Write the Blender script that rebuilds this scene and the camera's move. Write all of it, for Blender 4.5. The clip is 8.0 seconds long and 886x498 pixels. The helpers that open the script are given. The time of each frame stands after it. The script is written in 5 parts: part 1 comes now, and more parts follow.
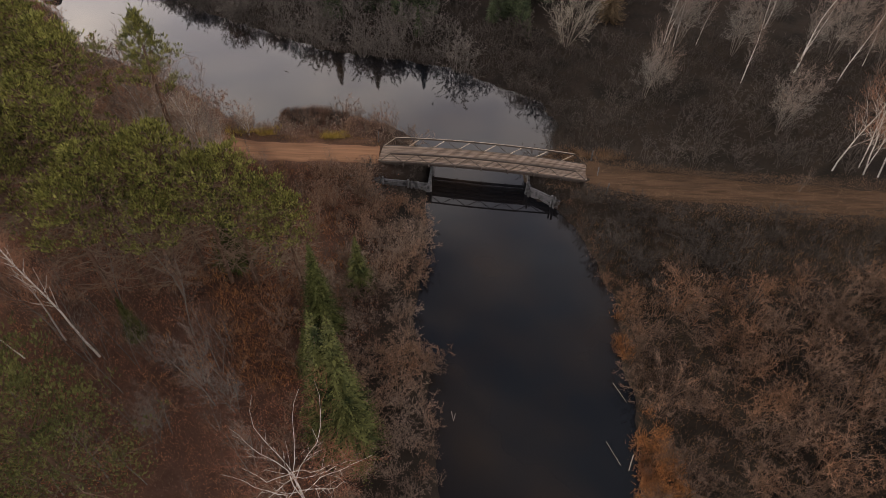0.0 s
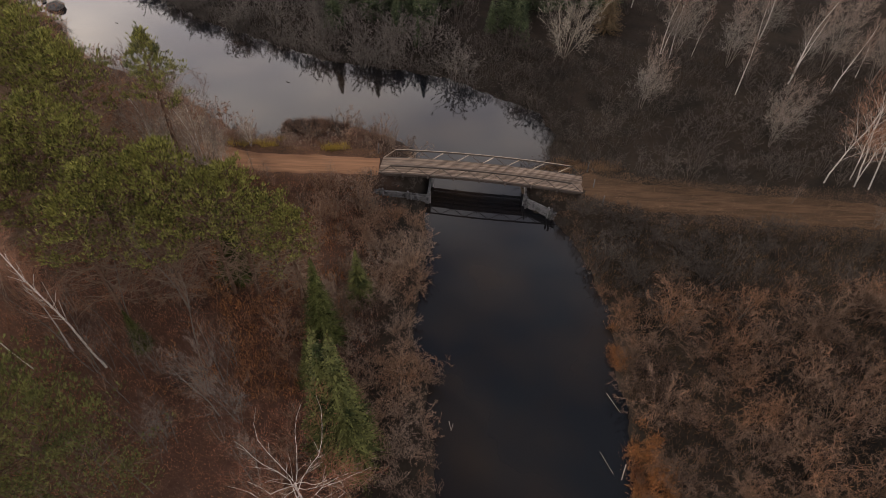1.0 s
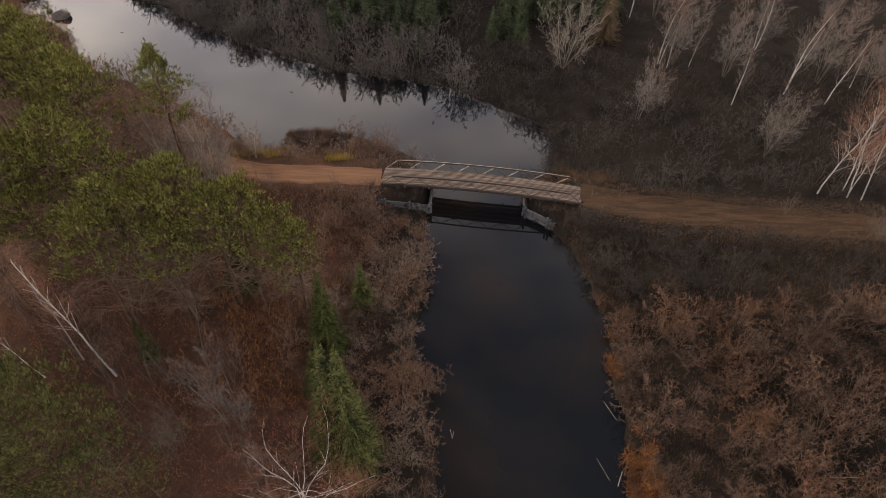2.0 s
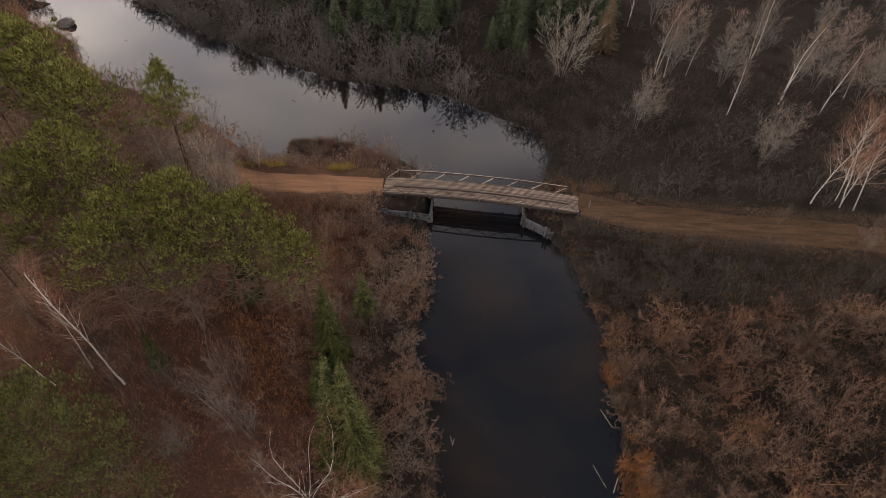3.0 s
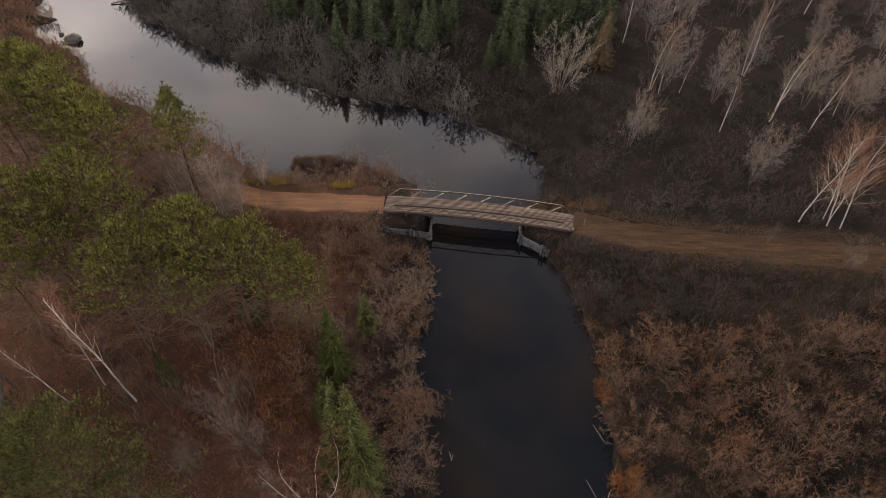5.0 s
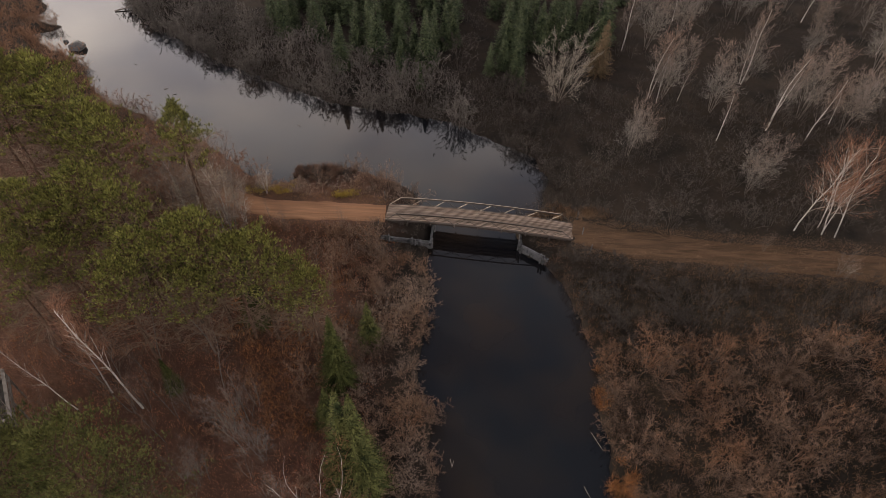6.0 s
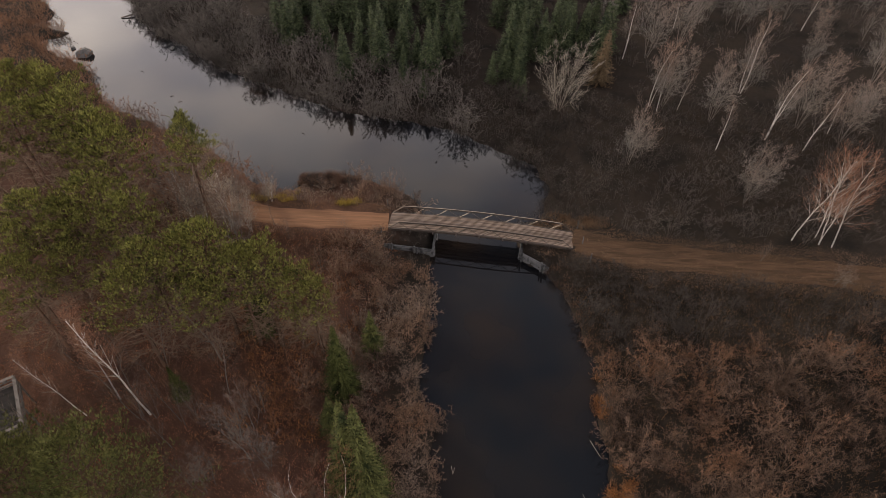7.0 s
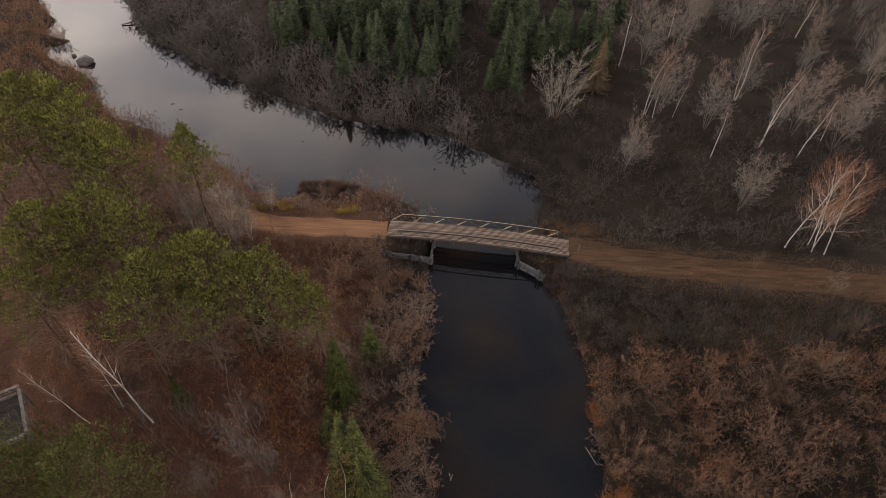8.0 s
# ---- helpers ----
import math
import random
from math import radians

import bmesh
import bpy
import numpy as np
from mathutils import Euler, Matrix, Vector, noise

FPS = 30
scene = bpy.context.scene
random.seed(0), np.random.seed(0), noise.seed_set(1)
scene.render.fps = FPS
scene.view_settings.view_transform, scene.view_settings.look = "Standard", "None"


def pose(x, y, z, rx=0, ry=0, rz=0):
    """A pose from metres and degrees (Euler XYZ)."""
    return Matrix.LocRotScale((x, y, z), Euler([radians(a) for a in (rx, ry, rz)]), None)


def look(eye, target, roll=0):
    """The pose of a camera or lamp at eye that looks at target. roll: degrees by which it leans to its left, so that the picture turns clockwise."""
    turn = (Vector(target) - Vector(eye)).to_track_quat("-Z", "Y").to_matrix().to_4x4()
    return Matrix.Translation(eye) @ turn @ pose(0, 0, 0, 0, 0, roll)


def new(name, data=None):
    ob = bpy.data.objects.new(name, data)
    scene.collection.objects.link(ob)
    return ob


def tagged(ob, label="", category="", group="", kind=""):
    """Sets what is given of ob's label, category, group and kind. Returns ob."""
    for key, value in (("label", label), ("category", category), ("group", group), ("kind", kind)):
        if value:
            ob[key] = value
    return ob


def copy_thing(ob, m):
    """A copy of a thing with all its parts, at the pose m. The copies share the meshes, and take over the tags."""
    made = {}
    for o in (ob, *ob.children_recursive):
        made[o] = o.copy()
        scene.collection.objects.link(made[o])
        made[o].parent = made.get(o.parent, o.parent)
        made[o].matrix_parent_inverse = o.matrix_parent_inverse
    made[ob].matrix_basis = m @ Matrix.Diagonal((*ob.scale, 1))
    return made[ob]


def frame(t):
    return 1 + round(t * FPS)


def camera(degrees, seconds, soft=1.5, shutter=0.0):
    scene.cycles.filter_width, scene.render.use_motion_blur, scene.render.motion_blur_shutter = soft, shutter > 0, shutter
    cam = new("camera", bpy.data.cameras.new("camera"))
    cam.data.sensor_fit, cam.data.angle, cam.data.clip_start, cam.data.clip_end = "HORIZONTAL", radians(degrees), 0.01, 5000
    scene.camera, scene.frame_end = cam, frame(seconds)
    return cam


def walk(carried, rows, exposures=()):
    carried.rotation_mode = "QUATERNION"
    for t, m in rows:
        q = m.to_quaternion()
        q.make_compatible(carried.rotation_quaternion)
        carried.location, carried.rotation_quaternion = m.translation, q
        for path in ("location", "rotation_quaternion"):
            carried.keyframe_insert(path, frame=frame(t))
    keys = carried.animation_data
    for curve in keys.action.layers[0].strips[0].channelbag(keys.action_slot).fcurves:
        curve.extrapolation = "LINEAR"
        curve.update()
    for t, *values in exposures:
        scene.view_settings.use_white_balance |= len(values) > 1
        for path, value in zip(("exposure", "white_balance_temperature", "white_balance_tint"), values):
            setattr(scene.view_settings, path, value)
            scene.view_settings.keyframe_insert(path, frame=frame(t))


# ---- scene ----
cam = camera(75.27, 8.0, soft=0.6)
PATH = [
    (0, 0.000, 0.000, 42.950, 0.247, -45.190, 1.676),
    (0.5, 0.158, -0.046, 43.768, 0.305, -45.134, 1.642),
    (1, 0.144, -0.075, 44.668, 0.288, -45.131, 1.704),
    (1.5, 0.091, -0.196, 45.488, 0.306, -45.057, 1.699),
    (3, -0.186, -0.537, 47.961, 0.157, -45.004, 1.913),
    (3.5, -0.182, -0.546, 48.756, 0.156, -45.021, 1.918),
    (4, -0.170, -0.583, 49.496, 0.121, -44.995, 1.940),
    (4.5, -0.176, -0.590, 50.228, 0.106, -44.963, 1.923),
    (6, -0.364, -0.725, 52.444, 0.085, -44.880, 2.016),
    (6.5, -0.370, -0.773, 53.191, 0.169, -44.843, 2.013),
    (7, -0.416, -0.805, 53.902, 0.343, -44.812, 2.058),
    (7.5, -0.406, -0.801, 54.666, 0.337, -44.835, 2.095),
    (8, -0.321, -0.833, 55.282, 0.197, -44.748, 2.054),
]
walk(cam, [(t, Matrix.Translation((x, y, z)) @ pose(0, 0, 0, 0, 0, yaw) @ pose(0, 0, 0, 90 + pitch) @ pose(0, 0, 0, 0, 0, roll))
           for t, x, y, z, yaw, pitch, roll in PATH])

# ---- sky, sun, exposure ----
scene.view_settings.exposure = -0.35
world = bpy.data.worlds.new("evening_sky")
scene.world = world
world.use_nodes = True
wn, wl = world.node_tree.nodes, world.node_tree.links
wn.clear()
SUN_ELEVATION, SUN_TURN = 20.0, -42.0   # degrees; turn from straight ahead, minus is to the left
sky = wn.new("ShaderNodeTexSky")
sky.sky_type, sky.sun_disc = "NISHITA", False
sky.sun_elevation, sky.sun_rotation = radians(SUN_ELEVATION), radians(SUN_TURN)
sky.dust_density = 3.0
coord = wn.new("ShaderNodeTexCoord")
split = wn.new("ShaderNodeSeparateXYZ")
wl.new(coord.outputs["Generated"], split.inputs[0])
ramp = wn.new("ShaderNodeValToRGB")     # cloud cover: pale near the horizon, slate overhead
ramp.color_ramp.elements[0].position, ramp.color_ramp.elements[0].color = 0.0, (0.95, 0.86, 0.77, 1)
ramp.color_ramp.elements[1].position, ramp.color_ramp.elements[1].color = 1.0, (0.06, 0.062, 0.072, 1)
for at, col in ((0.30, (0.90, 0.83, 0.82, 1)), (0.45, (0.90, 0.83, 0.82, 1)), (0.55, (0.70, 0.65, 0.66, 1)), (0.64, (0.44, 0.425, 0.45, 1)), (0.72, (0.165, 0.172, 0.205, 1)), (0.82, (0.10, 0.107, 0.13, 1))):
    e = ramp.color_ramp.elements.new(at)
    e.color = col
wl.new(split.outputs["Z"], ramp.inputs[0])
cloud = wn.new("ShaderNodeTexNoise")
cloud.inputs["Scale"].default_value, cloud.inputs["Detail"].default_value = 4.2, 4.0
stretch = wn.new("ShaderNodeMapping")
stretch.inputs["Scale"].default_value = (1.0, 1.0, 2.2)
wl.new(coord.outputs["Generated"], stretch.inputs[0])
wl.new(stretch.outputs[0], cloud.inputs["Vector"])
band = wn.new("ShaderNodeValToRGB")     # grey folds and warm breaks in the cloud
band.color_ramp.elements[0].position, band.color_ramp.elements[0].color = 0.36, (0.74, 0.74, 0.80, 1)
band.color_ramp.elements[1].position, band.color_ramp.elements[1].color = 0.64, (1.32, 1.26, 1.19, 1)
wl.new(cloud.outputs["Fac"], band.inputs[0])
dapple = wn.new("ShaderNodeMix")
dapple.data_type, dapple.blend_type = "RGBA", "MULTIPLY"
dapple.inputs[0].default_value = 1.0
wl.new(ramp.outputs[0], dapple.inputs[6])
wl.new(band.outputs[0], dapple.inputs[7])
clear = wn.new("ShaderNodeBackground")
clear.inputs["Strength"].default_value = 0.02
wl.new(sky.outputs[0], clear.inputs[0])
cover = wn.new("ShaderNodeBackground")
cover.inputs["Strength"].default_value = 3.8
wl.new(dapple.outputs[2], cover.inputs[0])
both = wn.new("ShaderNodeAddShader")
wl.new(clear.outputs[0], both.inputs[0])
wl.new(cover.outputs[0], both.inputs[1])
wout = wn.new("ShaderNodeOutputWorld")
wl.new(both.outputs[0], wout.inputs[0])

sun = new("sun", bpy.data.lights.new("sun", "SUN"))
sun.data.energy, sun.data.angle, sun.data.color = 5.0, radians(3), (1.0, 0.83, 0.66)
away = Vector((math.sin(radians(SUN_TURN)) * math.cos(radians(SUN_ELEVATION)), math.cos(radians(SUN_TURN)) * math.cos(radians(SUN_ELEVATION)), math.sin(radians(SUN_ELEVATION))))
sun.matrix_world = look((0, 0, 80), Vector((0, 0, 80)) - away)


# ---- materials ----
def material(name, colours, scale=0.15, fine=4.0, rough=0.85, vary=0.35, bump=0.0, bump_scale=8.0, stretch_to=None, metal=0.0, along=None, by="island", depth=3.0, spec=0.04, shoots=None):
    """A rough surface: colours run along a broad noise, a fine noise and a value per piece lighten or darken them."""
    m = bpy.data.materials.new(name)
    m.use_nodes = True
    n, l = m.node_tree.nodes, m.node_tree.links
    b = n["Principled BSDF"]
    b.inputs["Roughness"].default_value, b.inputs["Metallic"].default_value = rough, metal
    b.inputs["Specular IOR Level"].default_value = spec
    geo = n.new("ShaderNodeNewGeometry")
    where = geo.outputs["Position"]
    if along:
        lay = n.new("ShaderNodeMapping")
        lay.inputs["Rotation"].default_value[2], lay.inputs["Scale"].default_value = radians(along[0]), (along[1], along[2], 1.0)
        l.new(where, lay.inputs[0])
        where = lay.outputs[0]
    if stretch_to:
        tex = n.new("ShaderNodeTexCoord")
        mp = n.new("ShaderNodeMapping")
        mp.inputs["Scale"].default_value = stretch_to
        l.new(tex.outputs["Object"], mp.inputs[0])
        where = mp.outputs[0]
    broad = n.new("ShaderNodeTexNoise")
    broad.inputs["Scale"].default_value, broad.inputs["Detail"].default_value = scale, depth
    l.new(where, broad.inputs["Vector"])
    r = n.new("ShaderNodeValToRGB")
    r.color_ramp.elements[0].color, r.color_ramp.elements[1].color = (*colours[0], 1), (*colours[-1], 1)
    r.color_ramp.elements[0].position, r.color_ramp.elements[1].position = 0.32, 0.68
    for k, c in enumerate(colours[1:-1], 1):
        e = r.color_ramp.elements.new(0.32 + 0.36 * k / (len(colours) - 1))
        e.color = (*c, 1)
    l.new(broad.outputs["Fac"], r.inputs[0])
    grain = n.new("ShaderNodeTexNoise")
    grain.inputs["Scale"].default_value, grain.inputs["Detail"].default_value = fine, 4.0
    l.new(where, grain.inputs["Vector"])
    if by == "island":
        own = geo.outputs["Random Per Island"]
    else:
        info = n.new("ShaderNodeObjectInfo")
        own = info.outputs["Random"]
    total = n.new("ShaderNodeMath")
    total.operation = "ADD"
    l.new(grain.outputs["Fac"], total.inputs[0])
    l.new(own, total.inputs[1])
    value = n.new("ShaderNodeMapRange")
    value.inputs[1].default_value, value.inputs[2].default_value = 0.3, 1.7
    value.inputs[3].default_value, value.inputs[4].default_value = 1 - vary, 1 + vary
    l.new(total.outputs[0], value.inputs[0])
    mul = n.new("ShaderNodeMix")
    mul.data_type, mul.blend_type = "RGBA", "MULTIPLY"
    mul.inputs[0].default_value = 1.0
    l.new(r.outputs[0], mul.inputs[6])
    l.new(value.outputs[0], mul.inputs[7])
    colour = mul.outputs[2]
    if shoots:
        place, up, height, blend = n.new("ShaderNodeTexCoord"), n.new("ShaderNodeSeparateXYZ"), n.new("ShaderNodeMapRange"), n.new("ShaderNodeMix")
        blend.data_type, blend.blend_type = "RGBA", "MULTIPLY"
        blend.inputs[7].default_value = (*shoots[0], 1)
        height.inputs[1].default_value, height.inputs[2].default_value = shoots[1:]
        l.new(place.outputs["Object"], up.inputs[0])
        l.new(up.outputs["Z"], height.inputs[0])
        l.new(height.outputs[0], blend.inputs[0])
        l.new(colour, blend.inputs[6])
        colour = blend.outputs[2]
    l.new(colour, b.inputs["Base Color"])
    if bump:
        relief = n.new("ShaderNodeTexNoise")
        relief.inputs["Scale"].default_value, relief.inputs["Detail"].default_value = bump_scale, 6.0
        l.new(where, relief.inputs["Vector"])
        bp = n.new("ShaderNodeBump")
        bp.inputs["Strength"].default_value, bp.inputs["Distance"].default_value = bump, 0.15
        l.new(relief.outputs["Fac"], bp.inputs["Height"])
        l.new(bp.outputs[0], b.inputs["Normal"])
    return m


GROUND = material("leaf_litter", [(0.0122, 0.0102, 0.0086), (0.0200, 0.0158, 0.0126), (0.0232, 0.0175, 0.0136), (0.0178, 0.0144, 0.0118)], 0.16, 1.7, 0.95, 0.45, 0.6, 3.0, depth=8.0, by="object")
gn, gl = GROUND.node_tree.nodes, GROUND.node_tree.links
where = gn.new("ShaderNodeNewGeometry")
axes = gn.new("ShaderNodeSeparateXYZ")
gl.new(where.outputs["Position"], axes.inputs[0])
woods = gn.new("ShaderNodeMapRange")       # rust-brown leaf fall under the west bank's trees, lightened to offset their shade
woods.inputs[1].default_value, woods.inputs[2].default_value = -5.0, -13.0
gl.new(axes.outputs["X"], woods.inputs[0])
tint = gn.new("ShaderNodeMix")
tint.data_type, tint.blend_type = "RGBA", "MULTIPLY"
tint.inputs[7].default_value = (3.0, 2.12, 1.85, 1)
near = gn.new("ShaderNodeMapRange")
near.inputs[1].default_value, near.inputs[2].default_value = 84.0, 74.0
gl.new(axes.outputs["Y"], near.inputs[0])
bank = gn.new("ShaderNodeMath")
bank.operation = "MULTIPLY"
gl.new(woods.outputs[0], bank.inputs[0])
gl.new(near.outputs[0], bank.inputs[1])
gl.new(bank.outputs[0], tint.inputs[0])
paint = gn["Principled BSDF"].inputs["Base Color"]
gl.new(paint.links[0].from_socket, tint.inputs[6])
gl.new(tint.outputs[2], paint)
# Sand of the west trail; warm sun on it is put into this brighter orange.
SAND = material("sunlit_trail_sand", [(0.16, 0.086, 0.050), (0.215, 0.118, 0.068), (0.175, 0.095, 0.054), (0.20, 0.110, 0.063)], 0.9, 3.5, 0.95, 0.4, 0.12, 5.0, along=(0, 0.10, 1.5), depth=6.0, by="object")
LITTER = material("fallen_leaf", [(0.115, 0.064, 0.042), (0.31, 0.140, 0.072), (0.108, 0.068, 0.050)], 0.22, 4.0, 0.9, 0.5)
TRACK = material("grassy_trail_earth", [(0.036, 0.023, 0.014), (0.066, 0.040, 0.024), (0.042, 0.027, 0.017), (0.056, 0.035, 0.021)], 0.8, 3.5, 0.95, 0.5, 0.5, 5.0, along=(9, 0.16, 1.2), depth=6.0, by="object")
TWIG = material("alder_twigs", [(0.050, 0.034, 0.025), (0.100, 0.068, 0.050), (0.132, 0.074, 0.045), (0.064, 0.045, 0.035)], 0.13, 3.0, 0.8, 0.8)
# Greyer twigs, also paled in colour to stand for stronger sun out west.
TWIG_TAN = material("sunlit_tan_twigs", [(0.100, 0.070, 0.052), (0.160, 0.120, 0.093), (0.172, 0.108, 0.072), (0.116, 0.090, 0.071)], 0.13, 3.0, 0.8, 0.8)
TWIG_GREY = material("grey_twigs", [(0.105, 0.080, 0.063), (0.155, 0.12, 0.095), (0.135, 0.095, 0.072)], 0.10, 3.0, 0.8, 0.45)
TWIG_RUST = material("rusty_twigs", [(0.135, 0.068, 0.042), (0.18, 0.100, 0.060), (0.12, 0.072, 0.050)], 0.12, 3.0, 0.8, 0.45)
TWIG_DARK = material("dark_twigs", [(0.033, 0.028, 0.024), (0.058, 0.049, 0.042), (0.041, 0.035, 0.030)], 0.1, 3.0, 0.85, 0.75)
FAR_BRUSH = material("far_brush", [(0.062, 0.054, 0.047), (0.105, 0.092, 0.081), (0.073, 0.064, 0.056)], 0.1, 3.0, 0.85, 0.5)
PALE_BARK = material("pale_grey_bark", [(0.12, 0.102, 0.084), (0.17, 0.146, 0.12)], 1.4, 8.0, 0.9, 0.3, by="object")
PALE_TWIG = material("pale_twigs", [(0.15, 0.135, 0.108), (0.215, 0.192, 0.158), (0.17, 0.145, 0.116)], 0.15, 3.0, 0.8, 0.35)
# Pale limbs, lightened further so the colour carries sun the pines block.
PALE_LIMB = material("sunlit_pale_limbs", [(0.22, 0.185, 0.15), (0.30, 0.255, 0.205), (0.24, 0.19, 0.145)], 0.15, 3.0, 0.8, 0.35)
BIRCH_TWIG = material("birch_twigs", [(0.17, 0.088, 0.056), (0.215, 0.112, 0.070), (0.155, 0.10, 0.074)], 0.14, 3.0, 0.75, 0.4)
RED_TWIG = material("red_brown_twigs", [(0.115, 0.046, 0.028), (0.15, 0.066, 0.040), (0.10, 0.050, 0.034)], 0.2, 3.0, 0.8, 0.5)
BACK_TWIG = material("grey_brown_twigs", [(0.108, 0.097, 0.086), (0.140, 0.127, 0.112), (0.150, 0.122, 0.102)], 0.07, 3.0, 0.8, 0.6, shoots=((1.14, 0.93, 0.85), 5.5, 11.0))
BARK_WHITE = material("birch_bark", [(0.31, 0.28, 0.25), (0.42, 0.385, 0.345), (0.065, 0.054, 0.045)], 3.4, 9.0, 0.7, 0.35, 0.3, 12.0, stretch_to=(1.0, 1.0, 2.2), by="object", depth=5.0)
BARK_GREY = material("grey_bark", [(0.07, 0.060, 0.051), (0.12, 0.104, 0.09), (0.09, 0.076, 0.065)], 1.4, 8.0, 0.9, 0.3, 0.5, 14.0, by="object")
BARK_DARK = material("dark_conifer_bark", [(0.035, 0.028, 0.022), (0.06, 0.045, 0.036)], 1.4, 8.0, 0.95, 0.35, by="object")
BARK_PINE = material("pine_bark", [(0.075, 0.048, 0.034), (0.12, 0.073, 0.050), (0.06, 0.044, 0.036)], 1.4, 8.0, 0.95, 0.35, 0.6, 14.0, by="object")
SPRUCE = material("spruce_needles", [(0.017, 0.025, 0.014), (0.058, 0.070, 0.036), (0.028, 0.038, 0.021)], 0.5, 3.0, 0.7, 0.8)
FIR = material("deep_green_needles", [(0.016, 0.021, 0.007), (0.056, 0.060, 0.019), (0.026, 0.031, 0.010)], 0.6, 3.0, 0.7, 0.8)
# Near-bank spruce needles with the sun on them put into the colour.
SPRUCE_LIT = material("sunlit_pale_spruce_needles", [(0.017, 0.022, 0.009), (0.070, 0.072, 0.024), (0.030, 0.036, 0.014)], 0.7, 3.0, 0.7, 0.85)
PINE = material("pine_needles", [(0.054, 0.061, 0.019), (0.172, 0.166, 0.047), (0.086, 0.088, 0.028)], 0.8, 3.0, 0.7, 0.95)
# Darker copy of the pine needles: shade on the low pines as colour.
PINE_DARK = material("shaded_pine_needles", [(0.058, 0.064, 0.024), (0.108, 0.110, 0.038), (0.076, 0.076, 0.030)], 0.25, 3.0, 0.7, 0.75)
LARCH = material("larch_needles", [(0.072, 0.052, 0.031), (0.105, 0.076, 0.045)], 0.4, 3.0, 0.8, 0.4)
SEDGE = material("dry_sedge", [(0.20, 0.090, 0.040), (0.34, 0.160, 0.062), (0.15, 0.068, 0.034)], 0.35, 4.0, 0.85, 0.4)
YELLOW_GRASS = material("yellow_grass", [(0.22, 0.165, 0.04), (0.34, 0.25, 0.06), (0.17, 0.12, 0.04)], 0.5, 4.0, 0.85, 0.35)
DULL_GRASS = material("dull_grass", [(0.085, 0.052, 0.027), (0.125, 0.078, 0.040), (0.075, 0.052, 0.030)], 0.3, 4.0, 0.9, 0.4)
TRAIL_GRASS = material("trail_side_grass", [(0.115, 0.074, 0.046), (0.18, 0.115, 0.070), (0.105, 0.072, 0.048)], 0.4, 4.0, 0.9, 0.45)
VERGE = material("verge_grass", [(0.10, 0.058, 0.030), (0.18, 0.105, 0.050), (0.13, 0.068, 0.034)], 0.5, 4.0, 0.9, 0.45)
REED = material("brown_reeds", [(0.10, 0.060, 0.042), (0.21, 0.135, 0.095), (0.085, 0.052, 0.037)], 0.4, 4.0, 0.85, 0.45)
TIMBER = material("weathered_deck_timber", [(0.105, 0.082, 0.067), (0.195, 0.152, 0.122), (0.14, 0.100, 0.074)], 0.9, 14.0, 0.75, 0.4, 0.3, 20.0, stretch_to=(0.5, 6.0, 6.0), by="object")
LOG_GREY = material("weathered_logs", [(0.036, 0.036, 0.038), (0.115, 0.114, 0.115), (0.058, 0.058, 0.058)], 1.2, 12.0, 0.85, 0.3, 0.5, 18.0, by="object")
# Sun and shade on the railing steel, put into two colours: lit, then shaded.
STEEL = material("sunlit_weathered_steel", [(0.17, 0.138, 0.108), (0.25, 0.205, 0.16), (0.20, 0.150, 0.110)], 1.5, 12.0, 0.5, 0.2, metal=0.35, by="object", spec=0.5)
STEEL_BROWN = material("shaded_rust_brown_steel", [(0.030, 0.023, 0.018), (0.05, 0.038, 0.029)], 1.2, 10.0, 0.6, 0.25, by="object", spec=0.3)
STEEL_DARK = material("dark_beam_steel", [(0.035, 0.030, 0.028), (0.055, 0.045, 0.04)], 1.0, 8.0, 0.7, 0.3, by="object")
# Platform deck boards: shade inside the railing is put into this dark colour.
DARK_BOARD = material("shaded_boards", [(0.03, 0.027, 0.024), (0.05, 0.045, 0.04)], 0.9, 10.0, 0.8, 0.3, by="object")
PLATFORM_WOOD = material("weathered_platform_timber", [(0.075, 0.067, 0.060), (0.15, 0.134, 0.120), (0.105, 0.092, 0.082)], 1.2, 12.0, 0.85, 0.3, 0.4, 18.0, by="object")
STONE = material("river_stone", [(0.050, 0.048, 0.047), (0.11, 0.106, 0.10), (0.07, 0.068, 0.066)], 1.3, 6.0, 0.8, 0.3, 0.7, 5.0, by="object")
DEAD_LIMB = material("dead_pine_limbs", [(0.105, 0.072, 0.050), (0.18, 0.132, 0.096)], 1.5, 9.0, 0.85, 0.4)
DEADWOOD = material("bleached_deadwood", [(0.17, 0.145, 0.12), (0.28, 0.245, 0.21)], 1.5, 9.0, 0.8, 0.25, by="object")

WATER = bpy.data.materials.new("dark_river_water")
WATER.use_nodes = True
n, l = WATER.node_tree.nodes, WATER.node_tree.links
b = n["Principled BSDF"]
b.inputs["Roughness"].default_value, b.inputs["IOR"].default_value = 0.03, 1.333
ripple = n.new("ShaderNodeTexNoise")
ripple.inputs["Scale"].default_value, ripple.inputs["Detail"].default_value = 0.9, 3.0
wave = n.new("ShaderNodeBump")
wave.inputs["Strength"].default_value, wave.inputs["Distance"].default_value = 0.03, 0.05
geo = n.new("ShaderNodeNewGeometry")
murk, hue = n.new("ShaderNodeTexNoise"), n.new("ShaderNodeValToRGB")
murk.inputs["Scale"].default_value, murk.inputs["Detail"].default_value = 0.07, 3.0
hue.color_ramp.elements[0].position, hue.color_ramp.elements[0].color = 0.40, (0.0045, 0.0052, 0.0068, 1)
